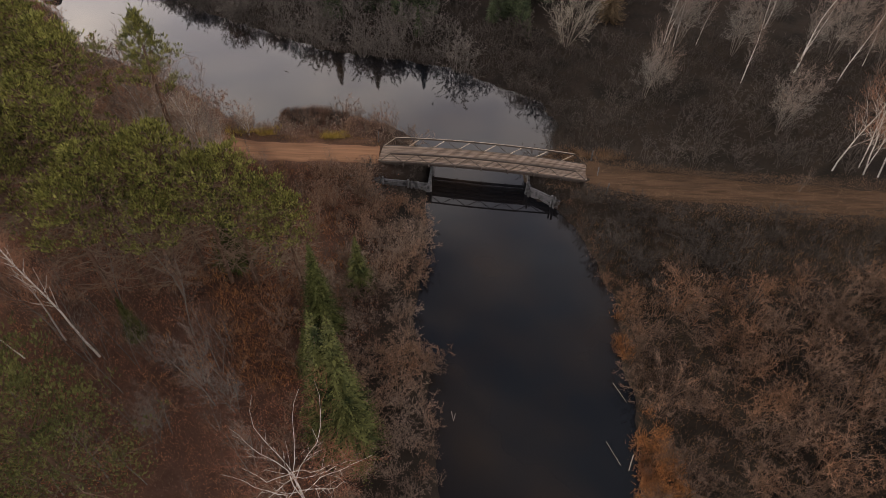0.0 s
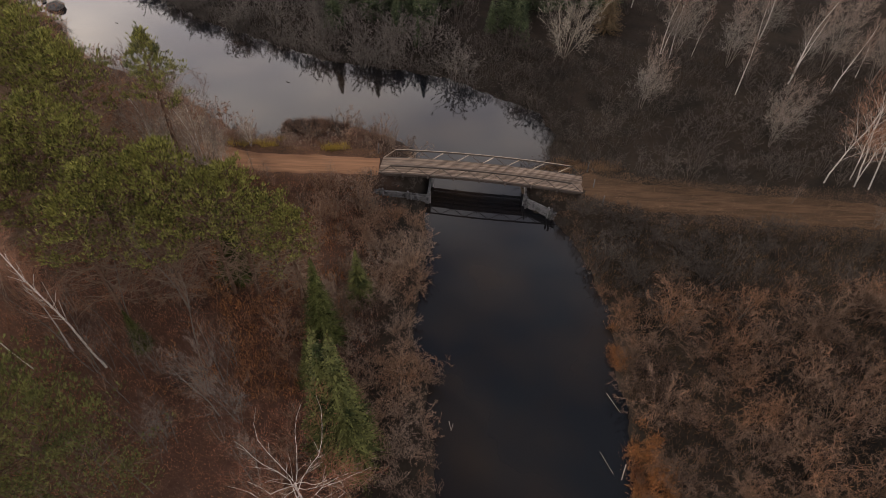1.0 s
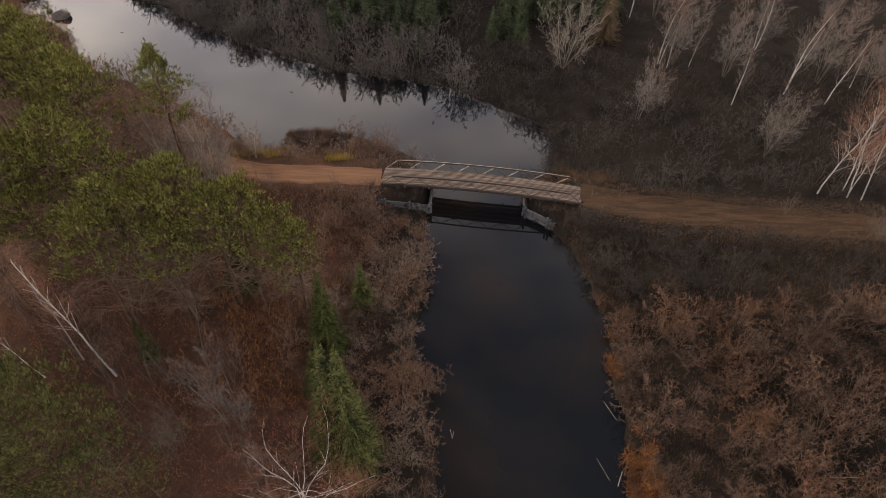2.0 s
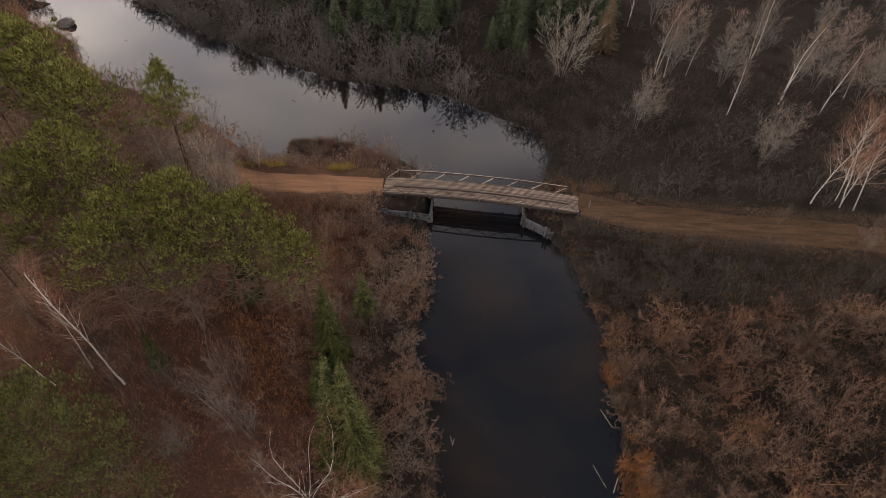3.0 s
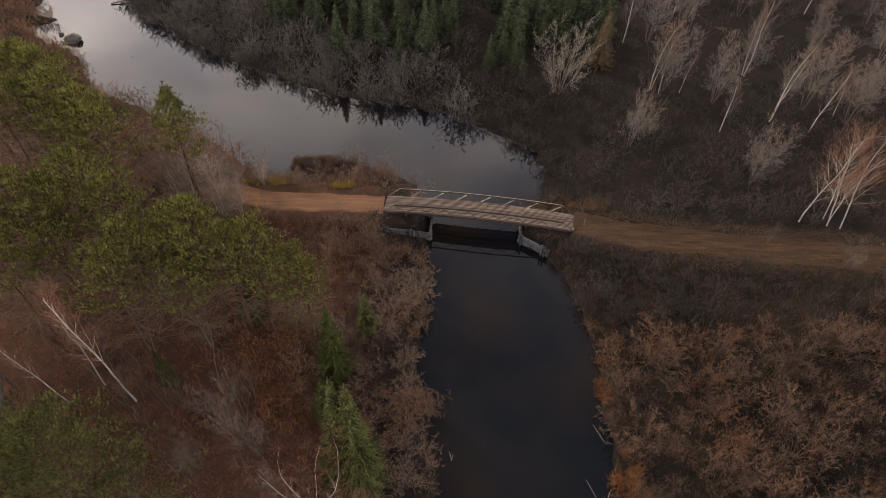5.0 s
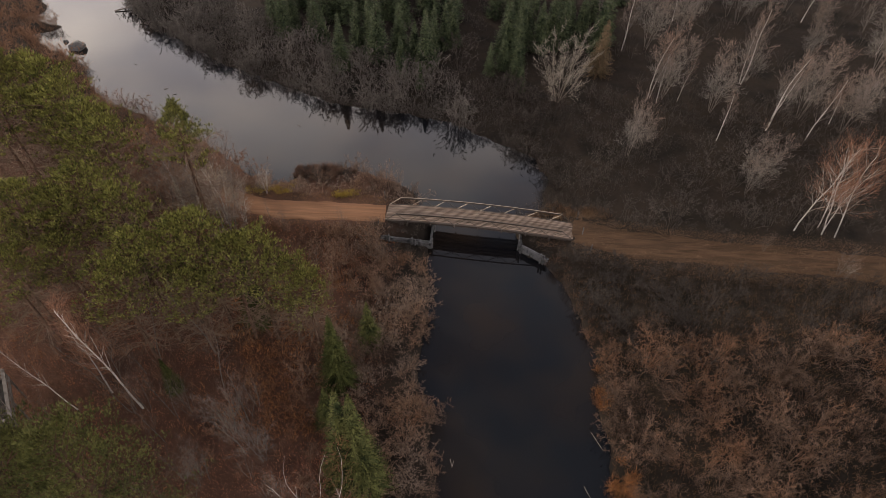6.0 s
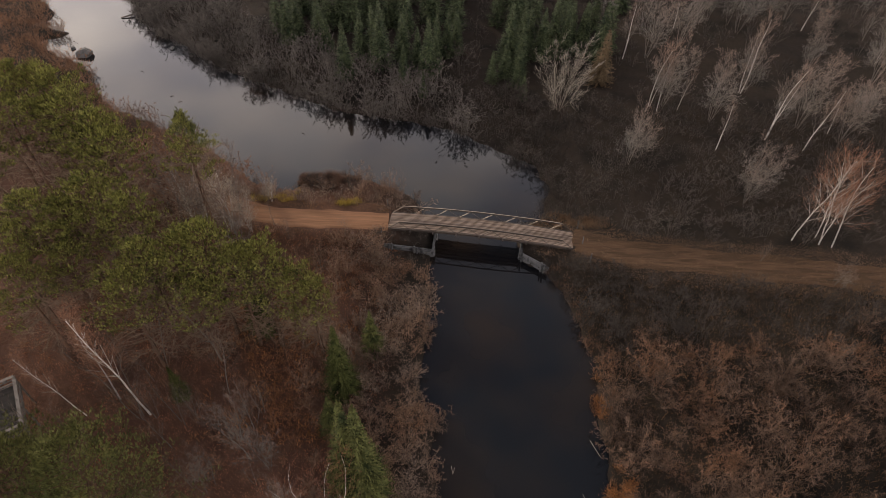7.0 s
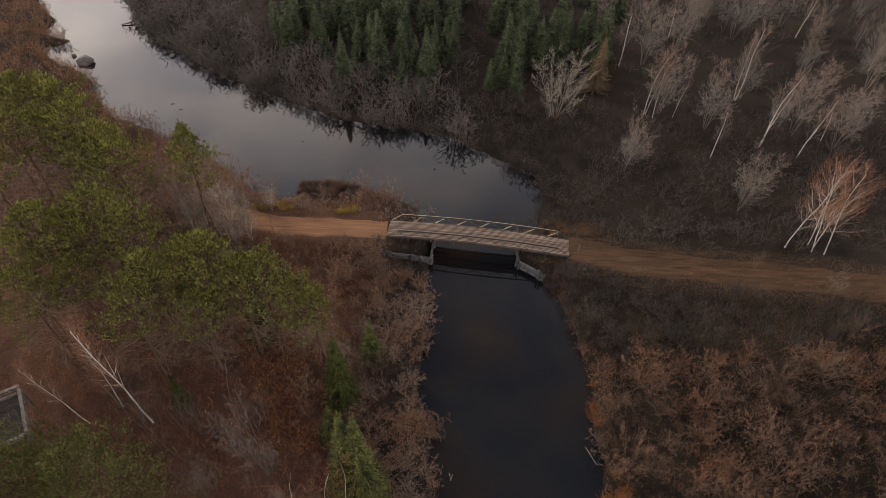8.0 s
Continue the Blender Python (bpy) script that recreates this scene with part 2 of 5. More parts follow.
hue.color_ramp.elements[1].position, hue.color_ramp.elements[1].color = 0.62, (0.0125, 0.0090, 0.0068, 1)
l.new(geo.outputs["Position"], murk.inputs["Vector"])
l.new(murk.outputs["Fac"], hue.inputs[0])
l.new(hue.outputs[0], b.inputs["Base Color"])
l.new(geo.outputs["Position"], ripple.inputs["Vector"])
l.new(ripple.outputs["Fac"], wave.inputs["Height"])
l.new(wave.outputs[0], b.inputs["Normal"])


# ---- building helpers ----
def tri_mesh(name, verts, faces, mat, smooth=False):
    me = bpy.data.meshes.new(name)
    verts, faces = np.asarray(verts, np.float32), np.asarray(faces, np.int32)
    me.vertices.add(len(verts))
    me.vertices.foreach_set("co", verts.ravel())
    me.loops.add(faces.size)
    me.loops.foreach_set("vertex_index", faces.ravel())
    me.polygons.add(len(faces))
    me.polygons.foreach_set("loop_start", np.arange(0, faces.size, faces.shape[1], dtype=np.int32))
    me.update(calc_edges=True)
    me.materials.append(mat)
    if smooth:
        me.polygons.foreach_set("use_smooth", np.ones(len(faces), bool))
    return me


def child(name, mesh, parent, label=""):
    ob = new(name, mesh)
    ob.parent = parent
    if label:
        ob["label"] = label
    return ob


def part(name, bm, mat, parent, label=""):
    me = bpy.data.meshes.new(name)
    bm.to_mesh(me)
    bm.free()
    me.materials.append(mat)
    return child(name, me, parent, label)


def thing(name, label, category, group="", x=0.0, y=0.0, z=0.0, turn=0.0):
    ob = tagged(new(name), label, category, group)
    ob.matrix_world = pose(x, y, z, 0, 0, turn)
    return ob


def box(bm, size, m=None):
    """A box with bevelled edges, of that size, at the pose m."""
    made = bmesh.ops.create_cube(bm, size=1.0, matrix=(m or Matrix()) @ Matrix.Diagonal((*size, 1)))
    edges = {e for v in made["verts"] for e in v.link_edges}
    bmesh.ops.bevel(bm, geom=list(edges), offset=min(size) * 0.12, segments=1, affect="EDGES")


def beam(bm, a, b, wide, high=None):
    """A bevelled bar from a to b."""
    a, b = Vector(a), Vector(b)
    d = b - a
    m = Matrix.Translation((a + b) / 2) @ d.to_track_quat("X", "Z").to_matrix().to_4x4()
    box(bm, (d.length, wide, high or wide), m)


def unit(v):
    return v / np.maximum(np.linalg.norm(v, axis=-1, keepdims=True), 1e-9)


def frames_of(d):
    """Two directions across each direction."""
    d = unit(d)
    helper = np.where(np.abs(d[:, 2:3]) < 0.9, np.array([[0, 0, 1.0]]), np.array([[1.0, 0, 0]]))
    u = unit(np.cross(d, helper))
    return u, np.cross(d, u)


def tubes(segs, sides):
    """Tapered prisms: rows of x0 y0 z0 x1 y1 z1 r0 r1."""
    s = np.asarray(segs, float)
    p, q, r0, r1 = s[:, :3], s[:, 3:6], s[:, 6:7], s[:, 7:8]
    u, v = frames_of(q - p)
    ring = []
    for k in range(sides):
        a = 2 * math.pi * k / sides
        ring.append(u * math.cos(a) + v * math.sin(a))
    verts = np.stack([p + r0 * d for d in ring] + [q + r1 * d for d in ring], 1)
    f = []
    for k in range(sides):
        j = (k + 1) % sides
        f += [(k, j, sides + j), (k, sides + j, sides + k)]
    faces = (np.arange(len(s)) * 2 * sides)[:, None, None] + np.array(f)[None]
    return verts.reshape(-1, 3), faces.reshape(-1, 3)


def blades(p, d, length, width, rng):
    """One slim tapered blade for each root p and direction d."""
    d = unit(d)
    u, v = frames_of(d)
    a = rng.uniform(0, 2 * math.pi, (len(p), 1))
    side = (u * np.cos(a) + v * np.sin(a)) * np.reshape(width, (-1, 1)) * 0.5
    tip = p + d * np.reshape(length, (-1, 1))
    verts = np.stack([p - side, p + side, tip], 1).reshape(-1, 3)
    return verts, np.arange(len(verts)).reshape(-1, 3)


def ribbons(segs, rng):
    """Slim flat tapered strips for thin wood: rows as for tubes()."""
    s = np.asarray(segs, float)
    p, q, r0, r1 = s[:, :3], s[:, 3:6], s[:, 6:7], s[:, 7:8]
    u, v = frames_of(q - p)
    a = rng.uniform(0, 2 * math.pi, (len(s), 1))
    side = u * np.cos(a) + v * np.sin(a)
    verts = np.stack([p - side * r0, p + side * r0, q + side * r1, q - side * r1], 1).reshape(-1, 3)
    faces = (np.arange(len(s))[:, None, None] * 4 + np.array([[0, 1, 2], [0, 2, 3]])[None]).reshape(-1, 3)
    return verts, faces


def sprays(p, d, length, width, rng):
    """Kite-shaped sprays: two triangles with a fold."""
    d = unit(d)
    u, v = frames_of(d)
    a = rng.uniform(-0.7, 0.7, (len(p), 1))
    length, width = np.reshape(length, (-1, 1)), np.reshape(width, (-1, 1))
    side = (u * np.cos(a) + v * np.sin(a)) * width * 0.5
    mid = p + d * length * 0.45
    sag = np.array([[0, 0, 1.0]]) * width * 0.18
    verts = np.stack([p, mid - side - sag, p + d * length, mid + side - sag], 1).reshape(-1, 3)
    base = np.arange(len(p))[:, None, None] * 4
    faces = (base + np.array([[0, 1, 2], [0, 2, 3]])[None]).reshape(-1, 3)
    return verts, faces


def tufts(p, up, count, length, width, rng):
    """Upright bunches of needles: slim leaves sharing one root, so that a bunch has one shade."""
    n = len(p)
    d = unit(up[:, None, :] * rng.uniform(0.7, 1.5, (n, count, 1)) + rng.normal(0, 0.19, (n, count, 3)))
    ln = np.reshape(length, (-1, 1, 1)) * rng.uniform(0.7, 1.15, (n, count, 1))
    tip = p[:, None, :] + d * ln
    side = p[:, None, :] + d * ln * 0.5 + unit(rng.normal(0, 1, (n, count, 3))) * width
    verts = np.concatenate([p[:, None, :], tip, side], 1)
    k = np.arange(count)
    f = np.stack([k * 0, 1 + k, 1 + count + k], 1)
    faces = (np.arange(n) * (1 + 2 * count))[:, None, None] + f[None]
    return verts.reshape(-1, 3), faces.reshape(-1, 3)


def join(*pieces):
    verts, faces, at = [], [], 0
    for v, f in pieces:
        verts.append(v)
        faces.append(f + at)
        at += len(v)
    return np.concatenate(verts), np.concatenate(faces)


def smooth(a, lo, hi):
    t = np.clip((a - lo) / (hi - lo), 0, 1)
    return t * t * (3 - 2 * t)


# ---- the lie of the land ----
LEFT_BANK = [(3, -60), (1.5, 5), (0.2, 16.8), (-0.2, 20.4), (-1.2, 24.2), (-1.2, 27.5), (-2.4, 30), (-2.8, 35), (-2, 40), (-2, 46), (-2.4, 51), (-2.2, 58.3),
             (-4.2, 61), (-5.2, 63.6), (-8.8, 66.0), (-15.6, 68.4), (-21.5, 67.8), (-22.4, 64.8), (-25.2, 63.8), (-29, 65.6), (-38, 73.5), (-53, 82), (-60, 85), (-64.8, 91.5), (-68, 96.5), (-73, 100.5), (-77.5, 102.5), (-81.5, 106), (-84.5, 108.2), (-80.5, 109.5), (-79.4, 112), (-84, 113.8), (-89, 116), (-87, 118), (-87, 121), (-94, 128), (-110, 150), (-150, 215)]
RIGHT_BANK = [(-120, 225), (-77.6, 134), (-66, 118), (-59, 112), (-43, 99), (-31, 92.4), (-19.6, 86.2), (-9.6, 84.5), (0.3, 81.7), (6.8, 76.8), (13, 73), (14.8, 66.8),
              (13, 60.5), (9.8, 58.2), (9.8, 52.5), (13.2, 48.8), (15.4, 43.5), (16, 40), (17, 35), (16.4, 31.8), (16.2, 29.3), (16.4, 24.9), (16, 20.9), (15.2, 17.3), (15, 5), (16, -60)]
RIVER = np.array(LEFT_BANK + RIGHT_BANK, float)
TRAIL_LEFT = np.array([(-2.3, 55.9), (-8.2, 56.3), (-15.6, 56.1), (-22, 56.3), (-27, 57.2), (-32, 58.8)], float)
TRAIL_RIGHT = np.array([(9.9, 54.5), (16.1, 53.9), (23, 52.0), (32, 50.6), (41, 49.7), (47.5, 49.0), (60, 46.8), (80, 44), (120, 41)], float)


def to_line(x, y, line, closed=False):
    """The distance to a polyline."""
    a = line
    b = np.roll(line, -1, 0) if closed else line[1:]
    a = a if closed else line[:-1]
    best = np.full(np.shape(x), 1e9)
    for (ax, ay), (bx, by) in zip(a, b):
        dx, dy = bx - ax, by - ay
        t = np.clip(((x - ax) * dx + (y - ay) * dy) / (dx * dx + dy * dy), 0, 1)
        best = np.minimum(best, np.hypot(x - ax - t * dx, y - ay - t * dy))
    return best


def inside_river(x, y):
    odd = np.zeros(np.shape(x), bool)
    for (ax, ay), (bx, by) in zip(RIVER, np.roll(RIVER, -1, 0)):
        if ay != by:
            odd ^= ((ay > y) != (by > y)) & (x < (bx - ax) * (y - ay) / (by - ay) + ax)
    return odd


def shore(x, y):
    """Metres from the waterline, minus in the river."""
    d = to_line(x, y, RIVER, True)
    return np.where(inside_river(x, y), -d, d)


def wavy(x, y, size, seed):
    """Cheap rolling noise between about -1 and 1."""
    r = np.random.RandomState(seed)
    out = 0
    for k in range(5):
        ax, ay, p = r.uniform(-1, 1), r.uniform(-1, 1), r.uniform(0, 6.3)
        out = out + np.sin((x * ax + y * ay) * 2 * math.pi / size * (1 + 0.5 * k) + p) / (1 + 0.6 * k)
    return out / 2.2


def trail_height(x):
    return 2.05 + 0.02 * np.clip(x - 16, 0, 60)


def ground(x, y):
    x, y = np.asarray(x, float), np.asarray(y, float)
    d = shore(x, y) + 0.35 * wavy(x, y, 4.0, 5)
    low = -1.6 * smooth(-d, -0.1, 3.0)
    land = 0.55 * smooth(d, -0.1, 1.6) + 0.45 * smooth(d, 2, 9) + 0.06 * np.clip(x - 20, 0, 90) * smooth(d, 2, 12) + 0.02 * np.clip(y - 85, 0, 200) * smooth(d, 2, 15)
    land = land + (0.12 * wavy(x, y, 5.0, 1) + 0.22 * wavy(x, y, 17.0, 2)) * smooth(d, 0.5, 4)
    h = np.where(d > -0.1, np.maximum(land, low), low)
    s = np.minimum(to_line(x, y, TRAIL_LEFT), to_line(x, y, TRAIL_RIGHT))
    way = trail_height(x)
    way = np.where((x > -8) & (x < 15.8), 1.55, way)
    wide = np.where((x > -9) & (x < 14), 3.4, 6.0)
    return h + (np.maximum(way, h) - h) * (1 - smooth(s + 0.25 * wavy(x, y, 3.0, 7), np.minimum(2.3, wide - 1.2), wide)) * smooth(d, -0.4, 0.5)


def spaced(lo, step, hi, far):
    fine = np.arange(lo, hi + step / 2, step)
    steps = np.array([4, 10, 24, 55, 120, 260, 600, 1300, 2600], float) * far
    return np.concatenate([lo - steps[::-1], fine, hi + steps])


gx, gy = spaced(-112, 0.8, 96, 1.0), spaced(2, 0.8, 150, 1.0)
GX, GY = np.meshgrid(gx, gy)
GZ = ground(GX, GY)
idx = np.arange(GX.size).reshape(GX.shape)
quads = np.stack([idx[:-1, :-1], idx[:-1, 1:], idx[1:, 1:], idx[1:, :-1]], -1).reshape(-1, 4)
tagged(new("ground", tri_mesh("ground", np.stack([GX, GY, GZ], -1).reshape(-1, 3), quads, GROUND, True)),
       "brown leaf-littered ground with river banks", "ground", kind="structure")

wx = np.array([(-400, -300), (300, -300), (300, 400), (-400, 400)], float)
tagged(new("water", tri_mesh("water", np.c_[wx, np.zeros(4)], np.array([[0, 1, 2, 3]]), WATER)),
       "still dark river reflecting the evening sky", "river", kind="structure")


def strip(name, line, half, label, mat):
    """A worn track laid over the ground along a line, with ragged edges let into it."""
    pts = []
    for a, b in zip(line[:-1], line[1:]):
        k = max(2, int(np.hypot(*(b - a)) / 0.6))
        pts += [a + (b - a) * t / k for t in range(k)]
    pts = np.array(pts)
    for _ in range(12):
        pts[1:-1] = (pts[:-2] + pts[1:-1] * 2 + pts[2:]) / 4
    go = unit(np.gradient(pts, axis=0))
    across = np.stack([-go[:, 1], go[:, 0]], 1)
    run = np.arange(len(pts)) * 0.6
    rows = []
    offs = np.linspace(-1, 1, 15)
    for k, o in enumerate(offs):
        w = half * (1 + 0.12 * wavy(run, run * 0 + 3 * np.sign(o), 9.0, 11) + 0.07 * wavy(run, run * 0 + 5 * np.sign(o), 1.9, 12) + 0.05 * wavy(run, run * 0 + 9 * np.sign(o), 3.7, 14))
        p = pts + across * (o * w)[:, None]
        z = np.maximum(ground(p[:, 0], p[:, 1]), 0.3) + (0.05 if abs(o) < 0.95 else -0.10) - 0.05 * np.exp(-((abs(o) - 0.42) / 0.13) ** 2)
        rows.append(np.c_[p, z])
    grid = np.stack(rows, 1)
    i = np.arange(grid.shape[0] * 15).reshape(-1, 15)
    q = np.stack([i[:-1, :-1], i[1:, :-1], i[1:, 1:], i[:-1, 1:]], -1).reshape(-1, 4)
    tagged(new(name, tri_mesh(name, grid.reshape(-1, 3), q, mat, True)), label, "trail", kind="structure")


strip("trail_west", TRAIL_LEFT[1:], 1.95, "worn sandy brown trail leading onto the bridge", SAND)
strip("trail_east", TRAIL_RIGHT[1:], 2.55, "sandy brown trail with grassy ragged edges", TRACK)


# ---- the footbridge ----
SPAN, WIDE, PANEL = 24.4, 3.2, 3.05
bridge = thing("footbridge", "arched footbridge with weathered plank deck and steel truss railings", "bridge", "", 4.1, 55.25, 2.08, -6.0)


def arch(s):
    return 0.5 * (1 - (2 * s / SPAN) ** 2)


def bowed_bar(bm, s0, s1, y, z, wide, high, steps):
    """A bar along the bridge that follows its arch."""
    rings = []
    for k in range(steps + 1):
        s = s0 + (s1 - s0) * k / steps
        c = arch(s) + z
        rings.append([bm.verts.new((s, y + a * wide / 2, c + b * high / 2)) for a, b in ((-1, -1), (1, -1), (1, 0.8), (0.85, 1), (-0.85, 1), (-1, 0.8))])
    for a, b in zip(rings[:-1], rings[1:]):
        for k in range(6):
            bm.faces.new((a[k], b[k], b[(k + 1) % 6], a[(k + 1) % 6]))
    bm.faces.new(rings[0])
    bm.faces.new(rings[-1][::-1])
    bmesh.ops.recalc_face_normals(bm, faces=bm.faces)


rng = np.random.RandomState(3)
PLANKS = 13
for row in range(PLANKS):
    y = -WIDE / 2 + 0.12 + (row + 0.5) * (WIDE - 0.24) / PLANKS
    cuts = [-SPAN / 2, *sorted(-SPAN / 2 + SPAN * (k + rng.uniform(0.2, 0.8)) / 5 for k in range(1, 4)), SPAN / 2]
    for a, b in zip(cuts[:-1], cuts[1:]):
        bm = bmesh.new()
        bowed_bar(bm, a + 0.006, b - 0.006, y + rng.uniform(-0.006, 0.006), -0.04 + rng.uniform(-0.008, 0.008), (WIDE - 0.24) / PLANKS - 0.085, 0.10, 6)
        part("plank", bm, TIMBER, bridge)
for side in (-1, 1):
    y = side * WIDE / 2
    bm = bmesh.new()
    bowed_bar(bm, PANEL / 2 - SPAN / 2, SPAN / 2 - PANEL / 2, y, 1.06, 0.12, 0.15, 16)
    railing = part("railing", bm, STEEL_BROWN, bridge, "rust-brown steel top rail in its shaded tone")
    # Thin cap added; the far one's pale colour paints sky light along the rail.
    bm = bmesh.new()
    bowed_bar(bm, PANEL / 2 - SPAN / 2, SPAN / 2 - PANEL / 2, y + 0.02, 1.15, 0.09, 0.03, 16)
    part("rail_cap", bm, STEEL if side > 0 else STEEL_BROWN, railing, "thin cap coloured pale for sky light on the rail" if side > 0 else "brown cap of the rail")
    bm = bmesh.new()
    bowed_bar(bm, -SPAN / 2, SPAN / 2, y, -0.12, 0.12, 0.16, 16)
    part("bottom_chord", bm, STEEL_BROWN, railing)
    for k in range(8):
        foot0, foot1 = -SPAN / 2 + k * PANEL, -SPAN / 2 + (k + 1) * PANEL
        top = (foot0 + foot1) / 2
        for foot in (foot0 + 0.08, foot1 - 0.08):
            bm = bmesh.new()
            beam(bm, (foot, y, arch(foot) - 0.08), (top, y, arch(top) + 1.05), 0.07)
            # Far diagonals leaning to the sun take the lit colour, the rest the shaded.
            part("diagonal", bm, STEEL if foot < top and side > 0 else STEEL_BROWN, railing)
for k in range(9):
    s = -SPAN / 2 + k * PANEL
    bm = bmesh.new()
    box(bm, (0.16, WIDE + 0.9, 0.2), pose(min(max(s, -12.05), 12.05), 0, arch(s) - 0.22))
    part("floor_beam", bm, STEEL_DARK, bridge)
for y in (-1.35, -0.45, 0.45, 1.35):
    bm = bmesh.new()
    bowed_bar(bm, -SPAN / 2, SPAN / 2, y, -0.42, 0.16, 0.34, 16)
    part("stringer", bm, STEEL_DARK, bridge, "dark steel beam under the deck")


def log_between(bm, a, b, r, rng, sides=7):
    """A slightly bent, tapered round log."""
    a, b = np.array(a, float), np.array(b, float)
    pts = [a + (b - a) * t + rng.normal(0, r * 0.18, 3) * (0 < t < 1) for t in np.linspace(0, 1, 5)]
    d = (b - a) / np.linalg.norm(b - a)
    u, v = frames_of(d[None])
    rings = []
    for k, p in enumerate(pts):
        rr = r * (1.06 - 0.14 * k / 4)
        rings.append([bm.verts.new(p + rr * rng.uniform(0.92, 1.08) * (u[0] * math.cos(6.2832 * j / sides) + v[0] * math.sin(6.2832 * j / sides))) for j in range(sides)])
    for p, q in zip(rings[:-1], rings[1:]):
        for j in range(sides):
            bm.faces.new((p[j], q[j], q[(j + 1) % sides], p[(j + 1) % sides]))
    bm.faces.new(rings[0][::-1])
    bm.faces.new(rings[-1])
    bmesh.ops.recalc_face_normals(bm, faces=bm.faces)


def crib(name, label, runs, top, rng):
    """A retaining wall of stacked logs along runs (a, b), with upright piles in front of them."""
    ob = thing(name, label, "retaining wall", "log walls at the bridge ends")
    for a, b, posts in runs:
        a, b = np.array(a, float), np.array(b, float)
        d = (b - a) / np.linalg.norm(b - a)
        out = np.array([d[1], -d[0]])
        for k in range(11):
            z = -0.5 + k * 0.235
            if z > top:
                break
            bm = bmesh.new()
            log_between(bm, (*(a - d * rng.uniform(0, 0.35)), z + rng.uniform(-0.03, 0.03)), (*(b + d * rng.uniform(0, 0.35)), z + rng.uniform(-0.05, 0.05)), rng.uniform(0.105, 0.125), rng)
            part("log", bm, LOG_GREY, ob)
        for t in posts:
            p = a + (b - a) * t + out * 0.26
            bm = bmesh.new()
            log_between(bm, (*p, -1.2), (*(p + rng.uniform(-0.08, 0.08, 2)), top + rng.uniform(0.25, 0.5)), 0.13, rng)
            part("pile", bm, LOG_GREY, ob, "upright round pile")
    return ob


crib("log_wall", "weathered grey log crib wall under the bridge end", [((-8.3, 52.8), (-2.1, 52.0), (0.08, 0.14, 0.62, 0.68)), ((-2.1, 52.0), (-1.7, 58.4), (0.02, 0.5))], 1.25, rng)
crib("log_wall", "weathered grey log crib wall angled along the bank", [((9.5, 52.0), (12.6, 49.8), (0.05, 0.8, 0.92)), ((9.8, 58.2), (9.5, 52.0), (0.5, 0.97))], 1.3, rng)


# ---- marker posts beside the trail ----
def marker_post(x, y, h):
    ob = thing("marker_post", "thin weathered wooden marker post beside the trail", "post", "marker posts", x, y, float(ground(x, y)) - 0.02)
    bm = bmesh.new()
    log_between(bm, (0, 0, -0.3), (rng.uniform(-0.06, 0.06), rng.uniform(-0.06, 0.06), h), 0.06, rng, 6)
    part("shaft", bm, LOG_GREY, ob)


for x, y, h in ((-8.6, 59.3, 2.1), (17.1, 56.4, 1.5), (17.4, 53.4, 1.2), (17.9, 50.2, 1.5), (-8.9, 54.0, 1.1)):
    marker_post(x, y, h)


# ---- branching plants ----
def grow(rng, p, d, length, r, level, spec, wood, twigs, lift=0.05):
    """One branch with its side branches. spec: for each level (segments, wobble, children, angle, child length ratio, first child at)."""
    count, wobble, kids, angle, ratio, first = spec[level]
    step = length / count
    path = [np.array(p, float)]
    d = np.array(d, float)
    for k in range(count):
        d = d + rng.normal(0, wobble, 3) + np.array([0, 0, lift if level else 0.05])
        d = d / np.linalg.norm(d)
        q = path[-1] + d * step
        r0, r1 = r * (1 - 0.75 * k / count), r * (1 - 0.75 * (k + 1) / count)
        if level + 1 < len(spec):
            wood.append((*path[-1], *q, r0, r1))
        else:
            twigs.append((*path[-1], *d, step * 1.15, 2.0 * r0))
        path.append(q)
    if level + 1 >= len(spec):
        return
    for j in range(kids):
        t = first + (1 - first) * (j + rng.uniform(0.1, 0.9)) / kids
        k = min(int(t * count), count - 1)
        at = path[k] + (path[k + 1] - path[k]) * (t * count - k)
        axis = unit(path[k + 1] - path[k])
        u, v = frames_of(axis[None])
        a = j * 2.4 + rng.uniform(-0.6, 0.6)
        out = u[0] * math.cos(a) + v[0] * math.sin(a)
        ang = radians(angle) * rng.uniform(0.7, 1.3)
        grow(rng, at, axis * math.cos(ang) + out * math.sin(ang), length * ratio * (1.15 - 0.6 * t) * rng.uniform(0.75, 1.2), max(r * (0.34 if level == 0 else 0.5) * (1 - 0.6 * t), 0.006), level + 1, spec, wood, twigs, lift)


def twig_mesh(twigs, rng, width):
    t = np.array(twigs)
    return blades(t[:, :3], t[:, 3:6], t[:, 6], np.maximum(t[:, 7], width), rng)


